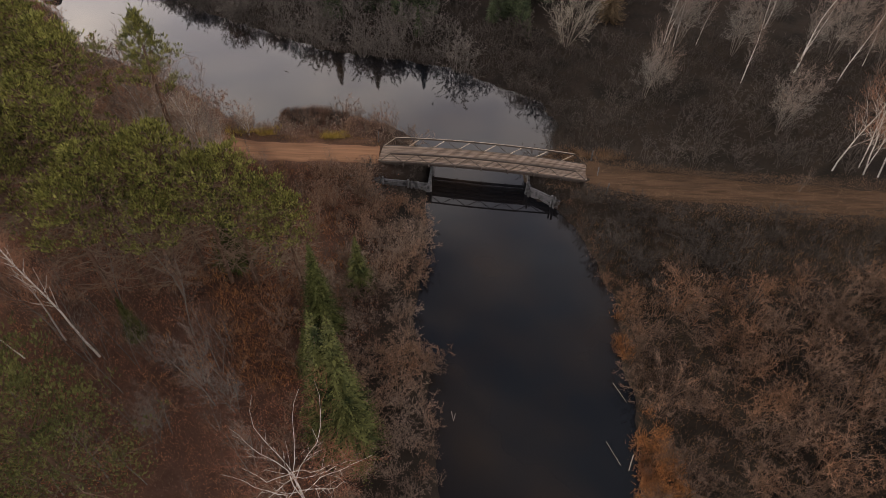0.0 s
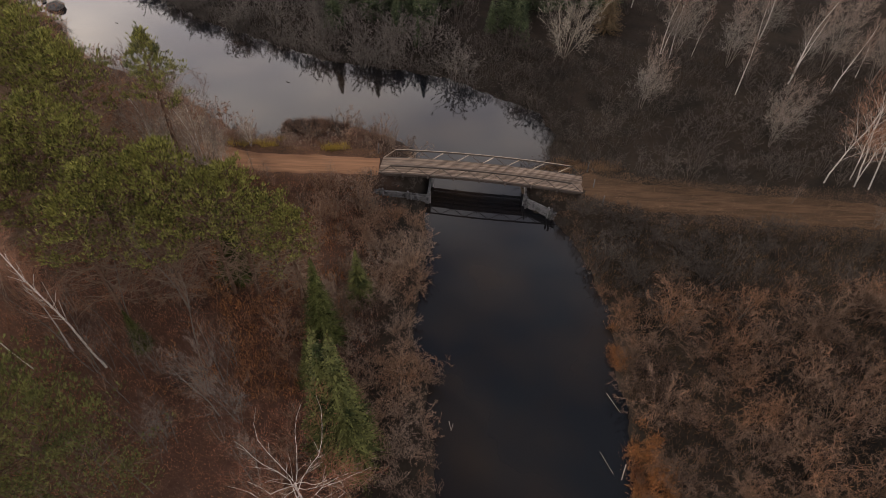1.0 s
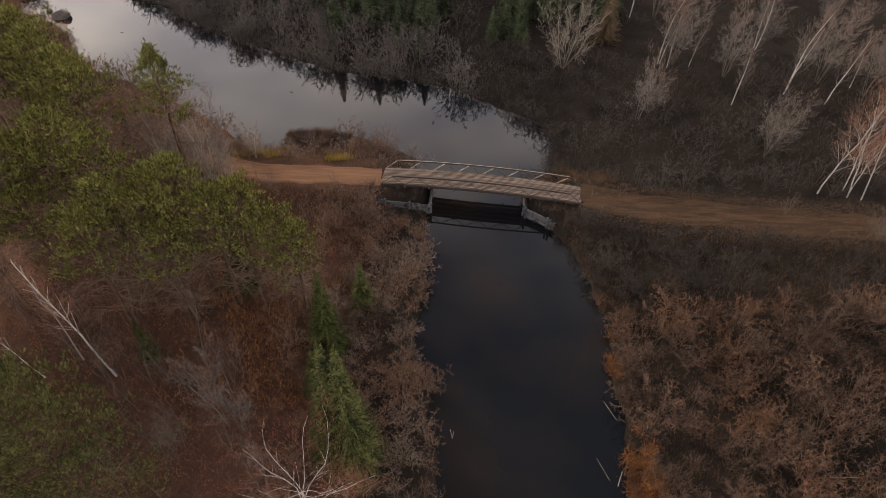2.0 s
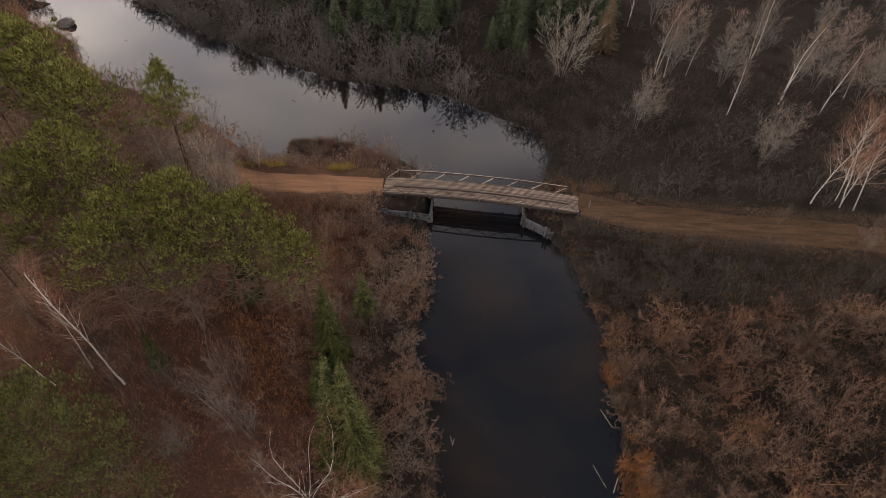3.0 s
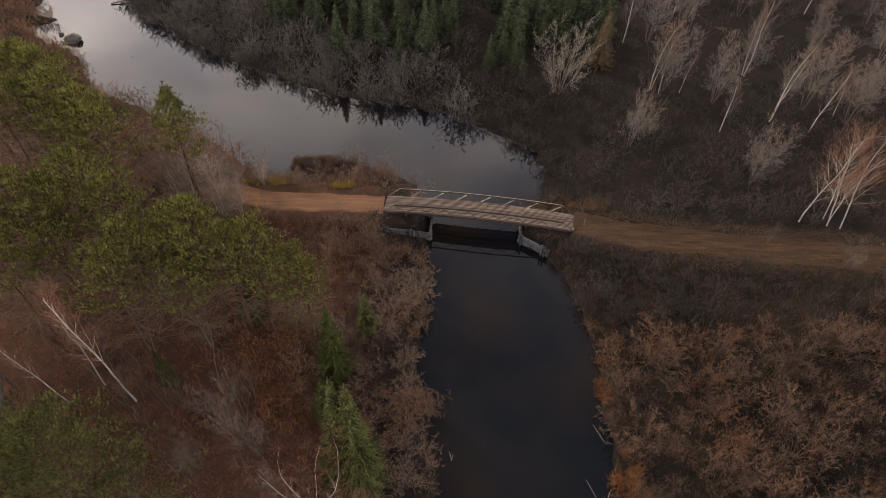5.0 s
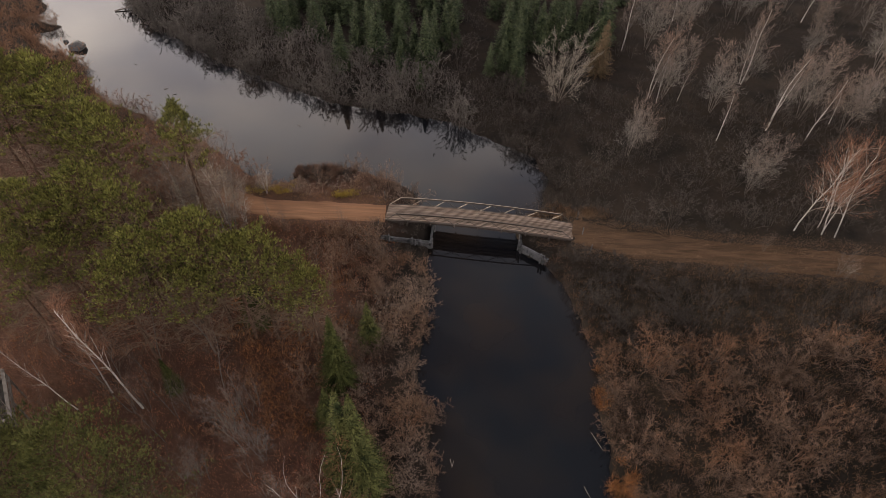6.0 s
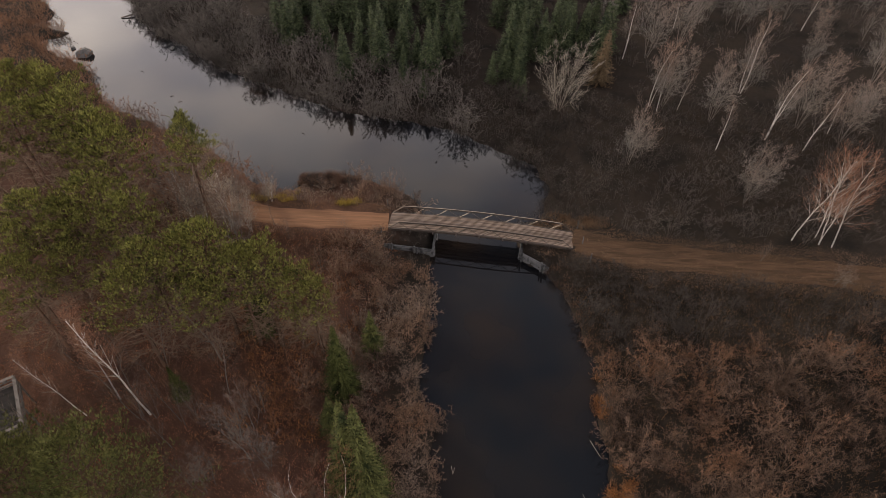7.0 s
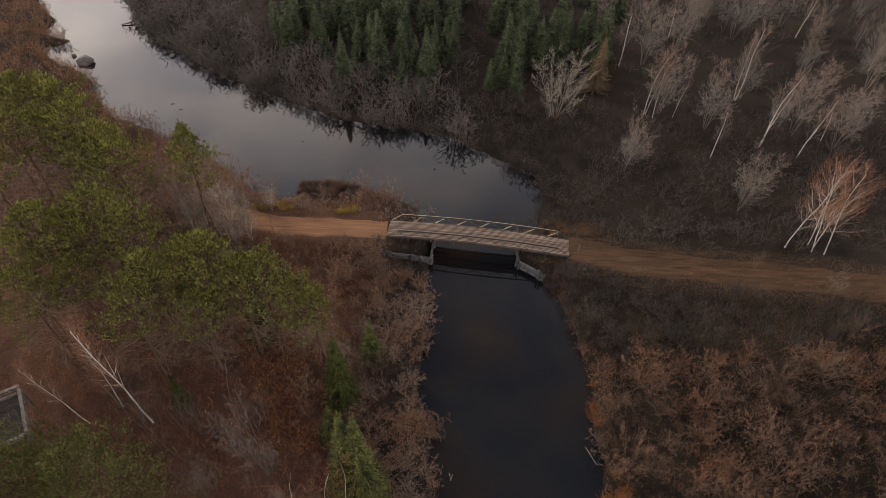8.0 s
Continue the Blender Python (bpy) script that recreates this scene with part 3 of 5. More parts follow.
def shrub_shape(seed, high, spread, stems, branches, twigs, width):
    """A many-stemmed bush: bowed stems from one root, side branches, and fine upright twigs along them."""
    rng = np.random.RandomState(seed)
    wood, thin, p, d, ln = [], [], [], [], []
    for k in range(stems):
        a = k * 2.4 + rng.uniform(-0.4, 0.4)
        out = np.array([math.cos(a), math.sin(a), 0])
        f = math.sqrt((k + 0.5) / stems) * rng.uniform(0.8, 1.12)
        root = out * 0.2 - np.array([0, 0, 0.1])
        tip = out * spread * high * f + np.array([0, 0, high * math.sqrt(max(0.16, 1 - 0.62 * f * f)) * rng.uniform(0.78, 1.12)])
        mid = (root + tip) / 2 - out * 0.1 * high * f + np.array([0, 0, 0.1 * high]) + rng.normal(0, 0.05, 3) * high
        wood += [(*root, *mid, 0.022, 0.016), (*mid, *tip, 0.016, 0.005)]
        for b in range(branches):
            t = 0.3 + 0.7 * (b + rng.uniform(0, 1)) / branches
            at = root + (mid - root) * t * 2 if t < 0.5 else mid + (tip - mid) * (t * 2 - 1)
            go = unit(unit(tip - mid) * 0.6 + rng.normal(0, 0.62, 3) + np.array([0, 0, 0.15]))
            size = high * rng.uniform(0.12, 0.26)
            thin.append((*at, *(at + go * size), 0.007, 0.004))
            on = rng.uniform(0.1, 1.05, (twigs, 1))
            p.append(at + go * size * on)
            d.append(unit(go * 0.7 + rng.normal(0, 0.75, (twigs, 3)) + np.array([0, 0, 0.1])))
            ln.append(rng.uniform(0.045, 0.125, twigs) * high)
    p, d, ln = np.concatenate(p), np.concatenate(d), np.concatenate(ln)
    return join(tubes(wood, 3), ribbons(thin, rng), blades(p, d, ln, np.full(len(p), width), rng))


def tree_shape(seed, high, radius, spec, width, lean=0.03, sides=6, fork=1, white=0.1, lift=0.05):
    """A bare tree: the wood as prisms, the outer twigs as blades."""
    rng = np.random.RandomState(seed)
    wood, twigs = [], []
    for k in range(fork):
        side, out = rng.uniform(-1, 1, 2), lean * 2.2 * math.sqrt((k + 0.3) / fork)
        a = 2.4 * k + 0.3 * side[0]
        d = unit(np.array([side[0] * lean, side[1] * lean, 1.0]) if fork == 1 else np.array([math.cos(a) * out, math.sin(a) * out, 1.0]))
        grow(rng, (0.18 * math.cos(2.1 * k) * (fork > 1), 0.18 * math.sin(2.1 * k) * (fork > 1), -0.3), d, high * (1 - 0.36 * k / fork), radius * (1 - 0.5 * k / fork), 0, spec, wood, twigs, lift)
    w = np.array(wood)
    thick = w[:, 6] > radius * white
    return tubes(w[thick], sides), join(ribbons(w[~thick] * np.array([1, 1, 1, 1, 1, 1, 0.9, 0.9]), rng), twig_mesh(twigs, rng, width))


def bare_tree(name, label, category, group, shape, bark, twig_mat):
    trunk, twigs = shape
    ob = thing(name, label, category, group)
    child("trunk", tri_mesh("trunk", *trunk, bark), ob)
    child("crown", tri_mesh("crown", *twigs, twig_mat), ob, "bare fine twigs")
    return ob


def spruce_shape(seed, high, reach, whorls, size=1.0):
    """A spire of drooping whorled boughs: each a folded frond, overlaid with small sprays."""
    rng = np.random.RandomState(seed)
    fp, fd, fl, fw, p, d, ln, wd = [], [], [], [], [], [], [], []
    for k in range(whorls):
        t = (k + rng.uniform(0, 0.8)) / whorls
        z = high * (0.04 + 0.93 * t)
        r = reach * (1 - t) ** 0.95 * rng.uniform(0.86, 1.1) + 0.06
        count = int(6 + 5 * (1 - t))
        for j in range(count):
            a = j * 6.2832 / count + k * 1.1 + rng.uniform(-0.3, 0.3)
            out = np.array([math.cos(a), math.sin(a), 0])
            side = np.array([-out[1], out[0], 0])
            rr = r * rng.uniform(0.78, 1.12)
            droop = rng.uniform(0.25, 0.5)
            fp.append(np.array([0, 0, z]))
            fd.append(out - np.array([0, 0, droop]))
            fl.append(rr * 0.95)
            fw.append(0.2 * rr + 0.1)
            steps = max(2, int(rr * 3.0 / size))
            for q in range(steps):
                f = 0.2 + 0.8 * (q + 0.6) / steps
                at = out * rr * f + np.array([0, 0, z - droop * rr * f + 0.12 * rr * f * f])
                for w in (-1, 1):
                    p.append(at + side * w * rng.uniform(0, 0.1))
                    d.append(out * rng.uniform(0.5, 1.0) + side * w * rng.uniform(0.2, 1.0) + np.array([0, 0, rng.uniform(-0.25, 0.5)]))
                    ln.append(size * (0.22 + 0.2 * (1 - f) + rng.uniform(0, 0.12)) * min(1.0, 0.45 + 0.6 * r))
                    wd.append(size * (0.09 + rng.uniform(0, 0.06)))
    for k in range(16):
        a = k * 2.4
        p.append(np.array([0, 0, high * (0.92 + 0.004 * k)]))
        d.append(np.array([math.cos(a) * 0.2, math.sin(a) * 0.2, 1.0]))
        ln.append(0.3)
        wd.append(0.07)
    crown = join(sprays(np.array(fp), np.array(fd), np.array(fl), np.array(fw), rng), sprays(np.array(p), np.array(d), np.array(ln), np.array(wd), rng))
    trunk = tubes([(0, 0, -0.3, 0, 0, high * 0.5, high * 0.013, high * 0.008), (0, 0, high * 0.5, 0, 0, high * 0.98, high * 0.008, 0.012)], 6)
    return trunk, crown


def conifer(name, label, group, shape, bark, needles):
    ob = thing(name, label, "tree", group)
    child("trunk", tri_mesh("trunk", *shape[0], bark, True), ob)
    child("crown", tri_mesh("crown", *shape[1], needles), ob, "dense needle-covered branches")
    if len(shape) > 2:
        tagged(child("deadwood", tri_mesh("deadwood", *shape[2], DEAD_LIMB), ob, "pale dead lower limbs"), kind="stuff")
    return ob


def pine_shape(seed, high, reach, bare, clusters, tuft=1.0, cone=False):
    """A pine: a long bole, rising limbs with needle tufts bunched at their ends, and pale dead limbs below."""
    rng = np.random.RandomState(seed)
    bend = rng.uniform(-0.5, 0.5, 2)
    bole = [(0, 0, -0.3, bend[0] * 0.4, bend[1] * 0.4, high * 0.45, high * 0.014, high * 0.011), (bend[0] * 0.4, bend[1] * 0.4, high * 0.45, bend[0], bend[1], high * 0.97, high * 0.011, 0.02)]
    limbs, p, ups, ln = [], [], [], []
    for k in range(clusters):
        t = ((k + rng.uniform(0, 1)) / clusters) ** 0.8
        z = high * (bare + (0.95 - bare) * t)
        r = reach * (1 - max(0.0, (t - 0.25) / 0.75) ** 1.5) * (0.7 + 0.3 * min(t / 0.3, 1)) + 0.5
        r = reach * (1.02 - t) + 0.15 if cone else r
        a = k * 2.4 + rng.uniform(-0.5, 0.5)
        out = np.array([math.cos(a), math.sin(a), 0])
        rr = r * rng.uniform(0.55, 1.2)
        rise = rng.uniform(0.15, 0.5) + 0.5 * t
        root = np.array([bend[0] * z / high, bend[1] * z / high, z - 0.35 * rr])
        mid = root + out * rr * 0.5 + np.array([0, 0, 0.5 * rise * rr]) + rng.normal(0, 0.1, 3)
        end = root + out * rr + np.array([0, 0, rise * rr * 1.15])
        limbs += [(*root, *mid, 0.055, 0.035), (*mid, *end, 0.035, 0.012)]
        side = np.array([-out[1], out[0], 0])
        for c in range(int((3 + 1.1 * rr) / tuft ** 1.5)):
            f = rng.uniform(0.35, 1.0) ** 0.6
            on = root + (mid - root) * f * 2 if f < 0.5 else mid + (end - mid) * (f * 2 - 1)
            clump = on + side * rng.normal(0, 0.24 * rr * (0.4 + f)) + np.array([0, 0, rng.normal(0.05, 0.12)])
            for s in range(8):
                off = rng.normal(0, 1, 3) * np.array([0.2, 0.2, 0.09])
                p.append(clump + off)
                ups.append(unit(out * 0.25 + np.array([off[0], off[1], 0]) * 1.2 + np.array([0, 0, 1.0]) + rng.normal(0, 0.1, 3)))
                ln.append(tuft * rng.uniform(0.32, 0.58))
    for s in range(14):
        p.append(np.array([bend[0], bend[1], high * (0.93 + 0.004 * s)]) + rng.normal(0, 0.16, 3))
        ups.append(unit(np.array([0, 0, 1.0]) + rng.normal(0, 0.2, 3)))
        ln.append(0.6)
    crown = tufts(np.array(p), np.array(ups), 6, np.array(ln), 0.068 * tuft, rng)
    dead = []
    for k in range(80 if bare > 0.2 else 6):
        z = high * rng.uniform(0.16, bare + 0.2)
        a = rng.uniform(0, 6.28)
        out = np.array([math.cos(a), math.sin(a), rng.uniform(-0.2, 0.3)])
        root = np.array([bend[0] * z / high, bend[1] * z / high, z])
        tip = root + out * reach * rng.uniform(0.6, 1.25)
        mid = (root + tip) / 2 + rng.normal(0, 0.2, 3)
        dead += [(*root, *mid, 0.042, 0.032), (*mid, *tip, 0.032, 0.014)]
        for w in range(4):
            q = mid + (tip - mid) * rng.uniform(-0.4, 0.9)
            e = q + (out + rng.normal(0, 0.6, 3)) * 0.9
            dead.append((*q, *e, 0.021, 0.010))
    return join(tubes(bole, 8), tubes(limbs, 3)), crown, tubes(dead, 3)


def put(ob, x, y, scale=1.0, turn=0.0, tall=1.0, sink=0.0):
    return pose(x, y, max(float(ground(x, y)), -0.15) - sink, 0, 0, turn) @ Matrix.Diagonal((scale, scale, scale * tall, 1))


def plant(models, rows, rng, first_used):
    """Sets models of 1 m nominal scale at rows of (x, y, scale, model); the first use of a model is the model itself."""
    for x, y, scale, k in rows:
        m = put(None, x, y, scale, rng.uniform(0, 360))
        if k in first_used:
            copy_thing(models[k], m)
        else:
            first_used.add(k)
            models[k].matrix_world = m


# ---- conifers of the far bank ----
FAR_SPRUCES = [(-33.4, 109.0, 8.4), (-32.1, 112.0, 8.9), (-27.0, 109.0, 9.7), (-20.0, 96.0, 10.4), (-18.2, 104.0, 9.4), (-15.9, 104.0, 12.6), (-13.8, 99.5, 14.4), (-10.2, 104.0, 9.9), (-9.2, 95.0, 7.3), (-7.1, 101.0, 8.5), (-4.9, 97.5, 13.6), (-3.7, 105.0, 9.8), (-1.6, 106.0, 9.2), (-0.0, 107.0, 8.8), (-3.7, 100.0, 8.0), (6.7, 96.0, 7.5), (9.2, 98.0, 8.4), (10.1, 104.0, 12.5), (11.4, 95.0, 7.5), (12.7, 106.0, 11.6), (14.1, 108.0, 11.1), (16.5, 106.0, 11.5), (18.8, 108.0, 11.5), (21.0, 107.0, 10.7), (22.4, 110.0, 10.6), (24.4, 108.0, 12.5), (27.5, 105.0, 13.0), (-25.1, 106.0, 7.8), (-5.5, 90.5, 4.7), (12.1, 91.0, 5.2), (12.0, 100.0, 11.2)]
rng = np.random.RandomState(21)
spruces = [conifer("spruce_tree", "dark green pointed spruce tree in the far stand", "spruces of the far bank", spruce_shape(40 + k, 10.0, 2.1 + 0.2 * (k % 3), 48, 1.2), BARK_DARK, SPRUCE) for k in range(5)]
used = set()
plant(spruces, [(x, y, h / 10.0, k % 5) for k, (x, y, h) in enumerate(FAR_SPRUCES)], rng, used)
rows = []
for k in range(62):
    x, y = rng.uniform(-42, 40), rng.uniform(114, 152)
    if shore(x, y) > 6 and not (x > 24 and rng.uniform() < 0.6):
        rows.append((x, y, rng.uniform(0.85, 1.2), k % 5))
for k in range(22):
    x, y = rng.uniform(-36, 30), rng.uniform(108, 124)
    if shore(x, y) > 8:
        rows.append((x, y, rng.uniform(0.75, 1.15), k % 5))
back_spruces = [conifer("spruce_tree", "dark green spruce deep in the far woods", "spruces of the far woods", spruce_shape(50 + k, 10.0, 2.1, 24, 1.7), BARK_DARK, SPRUCE) for k in range(3)]
plant(back_spruces, [(x, y, h, k % 3) for x, y, h, k in rows], rng, set())

# ---- pines and spruces of the near bank ----
PINES = [(-29.9, 33.1, 15.0), (-28.2, 35.3, 16.5), (-25.6, 36.8, 18.5), (-23.3, 37.7, 18.0), (-20.4, 36.4, 17.5), (-18.0, 36.3, 16.5), (-15.4, 36.0, 15.0), (-13.3, 35.5, 12.5), (-24.1, 34.0, 15.0),
         (-41.4, 40.8, 18.0), (-39.1, 42.2, 18.0), (-36.6, 43.3, 18.0), (-32.8, 42.0, 18.5), (-40.8, 34.6, 15.0), (-38.2, 37.8, 15.0), (-43.4, 37.7, 17.0),
         (-56.2, 64.2, 18.0), (-52.4, 64.5, 18.0), (-49.8, 61.5, 17.5), (-45.2, 57.0, 17.5), (-40.8, 54.0, 17.0), (-38.0, 51.4, 16.5), (-49.2, 58.7, 16.0), (-52.1, 56.3, 17.0), (-43.2, 54.6, 15.0), (-58.3, 61.2, 18.0), (-52.6, 49.9, 17.0)]   # the last eleven have long bare boles
rng = np.random.RandomState(22)
pines = [conifer("pine_tree", "tall pine with yellow-green needle tufts above bare limbs", "pines of the near bank", pine_shape(60 + k, 17.0, 3.5 + 0.4 * (k % 2), 0.57 + 0.05 * (k > 1), 38 - 6 * (k > 1), 0.86), BARK_PINE, PINE) for k in range(4)]
plant(pines, [(x, y, h / 17.0, k % 2 + 2 * (k > 15)) for k, (x, y, h) in enumerate(PINES)], rng, set())
young = conifer("pine_tree", "dense pine close to the ground, coloured olive-dark for shade", "pines of the near bank", pine_shape(75, 17.0, 4.3, 0.1, 85, 0.62), BARK_PINE, PINE_DARK)
young.matrix_world = put(None, -24.5, 15.6, 1.15, 10)
copy_thing(young, put(None, -29.2, 14.6, 1.0, 130))
copy_thing(young, put(None, -33.5, 16.5, 0.9, 250))
spire = conifer("pine_tree", "slim young pine with a pointed top by the water", "pines of the near bank", pine_shape(70, 20.0, 3.5, 0.60, 46, 0.85, True), BARK_PINE, PINE)
spire.matrix_world = put(None, -29.5, 51.2, 1.0, 40)
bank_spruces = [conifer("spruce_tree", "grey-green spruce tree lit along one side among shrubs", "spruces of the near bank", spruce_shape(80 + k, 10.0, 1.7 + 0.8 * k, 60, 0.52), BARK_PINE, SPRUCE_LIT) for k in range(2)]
plant(bank_spruces, [(-7.8, 20.6, 1.6, 0), (-8.0, 36.2, 0.72, 1), (-10.7, 26.4, 0.92, 1), (-6.6, 19.9, 1.05, 0)], rng, set())
tagged(bank_spruces[1], "small pale green spruce among brown shrubs")
dark = conifer("spruce_tree", "dense dark green spruce among bare shrubs", "spruces of the near bank", spruce_shape(85, 10.0, 2.0, 56, 0.62), BARK_PINE, FIR)
dark.matrix_world = put(None, -10.5, 31.0, 1.12, 15)
copy_thing(dark, put(None, -20.6, 38.6, 1.0, 80))
copy_thing(dark, put(None, -26.6, 29.4, 0.5, 200))

# ---- bare trees ----
BACK_SPEC = [(8, 0.05, 20, 30, 0.30, 0.28), (4, 0.07, 8, 26, 0.5, 0.2), (2, 0.12, 6, 30, 0.6, 0.1), (1, 0.1, 0, 0, 0, 0)]
CLUMP_SPEC = [(9, 0.085, 17, 34, 0.34, 0.22), (4, 0.10, 8, 30, 0.5, 0.2), (2, 0.12, 6, 32, 0.6, 0.1), (2, 0.1, 0, 0, 0, 0)]
SAPLING_SPEC = [(6, 0.06, 13, 30, 0.36, 0.3), (3, 0.10, 6, 32, 0.5, 0.2), (2, 0.1, 0, 0, 0, 0)]
rng = np.random.RandomState(23)
birches = [bare_tree("birch_tree", "bare white-barked birch with fine reddish twigs", "tree", "birches", tree_shape(90 + k, 13.0, 0.09, CLUMP_SPEC, 0.026, 0.07, fork=1 + (k == 2), white=0.07), BARK_WHITE, BIRCH_TWIG) for k in range(4)]
back_birches = [bare_tree("birch_tree", "slender bare birch with a white trunk and grey-brown twigs", "tree", "birches", tree_shape(100 + k, 13.0, 0.115, BACK_SPEC, 0.03, 0.03, fork=1 + (k == 1), white=0.24, lift=0.10), BARK_WHITE, BACK_TWIG) for k in range(3)]
EAST_BIRCHES = [(45.0, 55.0, 14.2), (48.2, 55.5, 11.5), (48.1, 54.3, 13.4), (49.5, 53.6, 13.2), (41.4, 75.6, 9.0), (50.1, 78.7, 14.6), (54.8, 75.5, 12.4), (60.3, 79.9, 12.4), (33.8, 88.5, 13.4), (34.9, 87.2, 12.2), (38.4, 87.4, 13.5),
                (50.4, 92.4, 15.6), (32.5, 105.6, 15.6), (45.2, 118.1, 14.0), (78.2, 102.0, 9.0), (70.5, 116.4, 13.6)]
used = set()
plant(birches, [(x, y, h / 13.0, k % 4) for k, (x, y, h) in enumerate(EAST_BIRCHES[:4])], rng, used)
plant(back_birches, [(x, y, h / 15.0, k % 3) for k, (x, y, h) in enumerate(EAST_BIRCHES[4:])], rng, set())
SLIM_SPEC = [(12, 0.06, 22, 34, 0.27, 0.42), (4, 0.14, 8, 36, 0.5, 0.15), (2, 0.15, 6, 34, 0.6, 0.1), (1, 0.1, 0, 0, 0, 0)]
slim = [bare_tree("birch_tree", "tall slim birch with a mottled white trunk among pines", "tree", "birches", tree_shape(181 + k, 18.0, 0.135, SLIM_SPEC, 0.03, 0.03, white=0.13, lift=0.08), BARK_WHITE, BIRCH_TWIG) for k in range(2)]
for x, y, size, lean, model in ((-29.0, 27.2, 0.82, -3, slim[0]), (-32.8, 28.9, 0.62, -2, slim[1]), (-35.3, 26.9, 0.66, -12, None)):
    m = pose(x, y, float(ground(x, y)) - 0.1, 0, lean, 0) @ Matrix.Diagonal((size, size, size, 1))
    if model:
        model.matrix_world = m
    else:
        copy_thing(slim[0], m)

GREY_SPEC = [(6, 0.04, 12, 34, 0.40, 0.12), (3, 0.09, 8, 32, 0.46, 0.12), (2, 0.12, 6, 36, 0.55, 0.1), (1, 0.1, 0, 0, 0, 0)]
CLUSTER_SPEC = [(6, 0.05, 12, 42, 0.34, 0.22), (3, 0.10, 8, 36, 0.48, 0.12), (2, 0.14, 8, 40, 0.55, 0.1), (1, 0.1, 0, 0, 0, 0)]
greys = [bare_tree("bare_tree", "bare grey deciduous tree with a twiggy crown", "tree", "bare grey trees", tree_shape(110 + k, 11.0, 0.075, GREY_SPEC, 0.038, 0.16, 4, fork=3 - k % 2, white=0.3, lift=0.07), BARK_GREY, BACK_TWIG) for k in range(3)]
used = set()
plant(greys, [(27.0, 72.0, 0.95, 0), (-32.0, 53.9, 1.2, 0), (-35.4, 57.1, 1.1, 2), (-28.5, 57.5, 0.85, 1), (-26.5, 50.5, 1.1, 1), (-16.0, 22.5, 0.62, 0), (-19.5, 25.0, 0.6, 2), (-14.0, 19.0, 0.5, 1), (-21.5, 21.0, 0.5, 0)], rng, used)
clusters = [bare_tree("bare_tree", "broad clump of bare grey aspen stems with reddish shoots", "tree", "bare grey trees", tree_shape(115 + k, 11.0, 0.07, CLUSTER_SPEC, 0.044, 0.2, 4, fork=5, white=0.35, lift=0.05), BARK_GREY, BACK_TWIG) for k in range(3)]
CLUMPS = [(35.8, 88.2, 1.1), (28.8, 73.6, 0.6), (43.0, 84.2, 1.05), (42.8, 64.8, 0.72), (51.8, 93.5, 1.15), (56.0, 81.5, 1.1), (61.5, 78.0, 0.95), (66.0, 83.5, 1.15), (37.0, 106.0, 1.1), (44.5, 111.0, 1.0), (65.5, 101.0, 1.15), (75.0, 96.0, 1.1), (57.5, 116.0, 1.1), (72.0, 113.0, 1.0), (84.0, 107.0, 1.1), (51.0, 121.0, 1.1), (66.0, 122.0, 1.1)]
plant(clusters, [(x, y, size, k % 3) for k, (x, y, size) in enumerate(CLUMPS)], rng, set())
rows = []
for k in range(76):
    x, y = rng.uniform(28, 115), rng.uniform(74, 160)
    if (x > 78 or y > 112) and x < 25 + 0.62 * y:
        rows.append((x, y, rng.uniform(0.75, 1.2), k % 3))
plant(greys, rows, rng, used)
FAN_SPEC = [(8, 0.04, 11, 38, 0.34, 0.15), (4, 0.07, 8, 26, 0.42, 0.15), (2, 0.10, 6, 30, 0.5, 0.1), (1, 0.1, 0, 0, 0, 0)]
fan = bare_tree("bare_tree", "round bare tree with pale fanning branches before dark spruces", "tree", "bare grey trees", tree_shape(173, 13.5, 0.07, FAN_SPEC, 0.036, 0.36, 4, white=0.2, fork=9, lift=0.03), PALE_BARK, PALE_TWIG)
fan.matrix_world = put(None, 18.2, 87.5, 0.98, 0, 1.0)
LIGHT_SPEC = [(6, 0.06, 12, 34, 0.42, 0.10), (3, 0.10, 7, 30, 0.45, 0.15), (2, 0.12, 5, 32, 0.55, 0.1), (1, 0.1, 0, 0, 0, 0)]
small_fan = bare_tree("bare_tree", "low bare many-stemmed tree with tan twigs", "tree", "bare grey trees", tree_shape(174, 13.5, 0.075, LIGHT_SPEC, 0.042, 0.095, white=0.14, fork=4), BARK_GREY, BACK_TWIG)
small_fan.matrix_world = put(None, 41.5, 62.8, 0.52, 230)
for x, y, size, turn in ((-27.4, 53.0, 0.66, 50), (-25.2, 59.6, 0.5, 100), (-29.5, 60.2, 0.6, 310)):
    copy_thing(small_fan, put(None, x, y, size, turn))
pale_fan = bare_tree("bare_tree", "pale grey bare tree with many thin limbs beside the trail", "tree", "bare grey trees", tree_shape(176, 13.5, 0.10, LIGHT_SPEC, 0.05, 0.085, white=0.10, fork=4), BARK_WHITE, PALE_LIMB)
pale_fan.matrix_world = put(None, -28.6, 54.0, 0.74, 0)
for x, y, size, turn in ((-31.4, 54.2, 0.70, 20), (-26.2, 53.8, 0.6, 150), (-33.8, 55.0, 0.66, 250), (-24.6, 59.4, 0.42, 80)):
    copy_thing(pale_fan, put(None, x, y, size, turn))
for k, (x, y, size) in enumerate(((-31.2, 54.4, 0.72), (-28.9, 53.6, 0.68), (-34.6, 55.6, 0.72), (-25.8, 53.4, 0.5))):
    copy_thing(birches[k % 2], put(None, x, y, size, 70 * k))
copy_thing(small_fan, put(None, 47.6, 46.6, 0.45, 20))
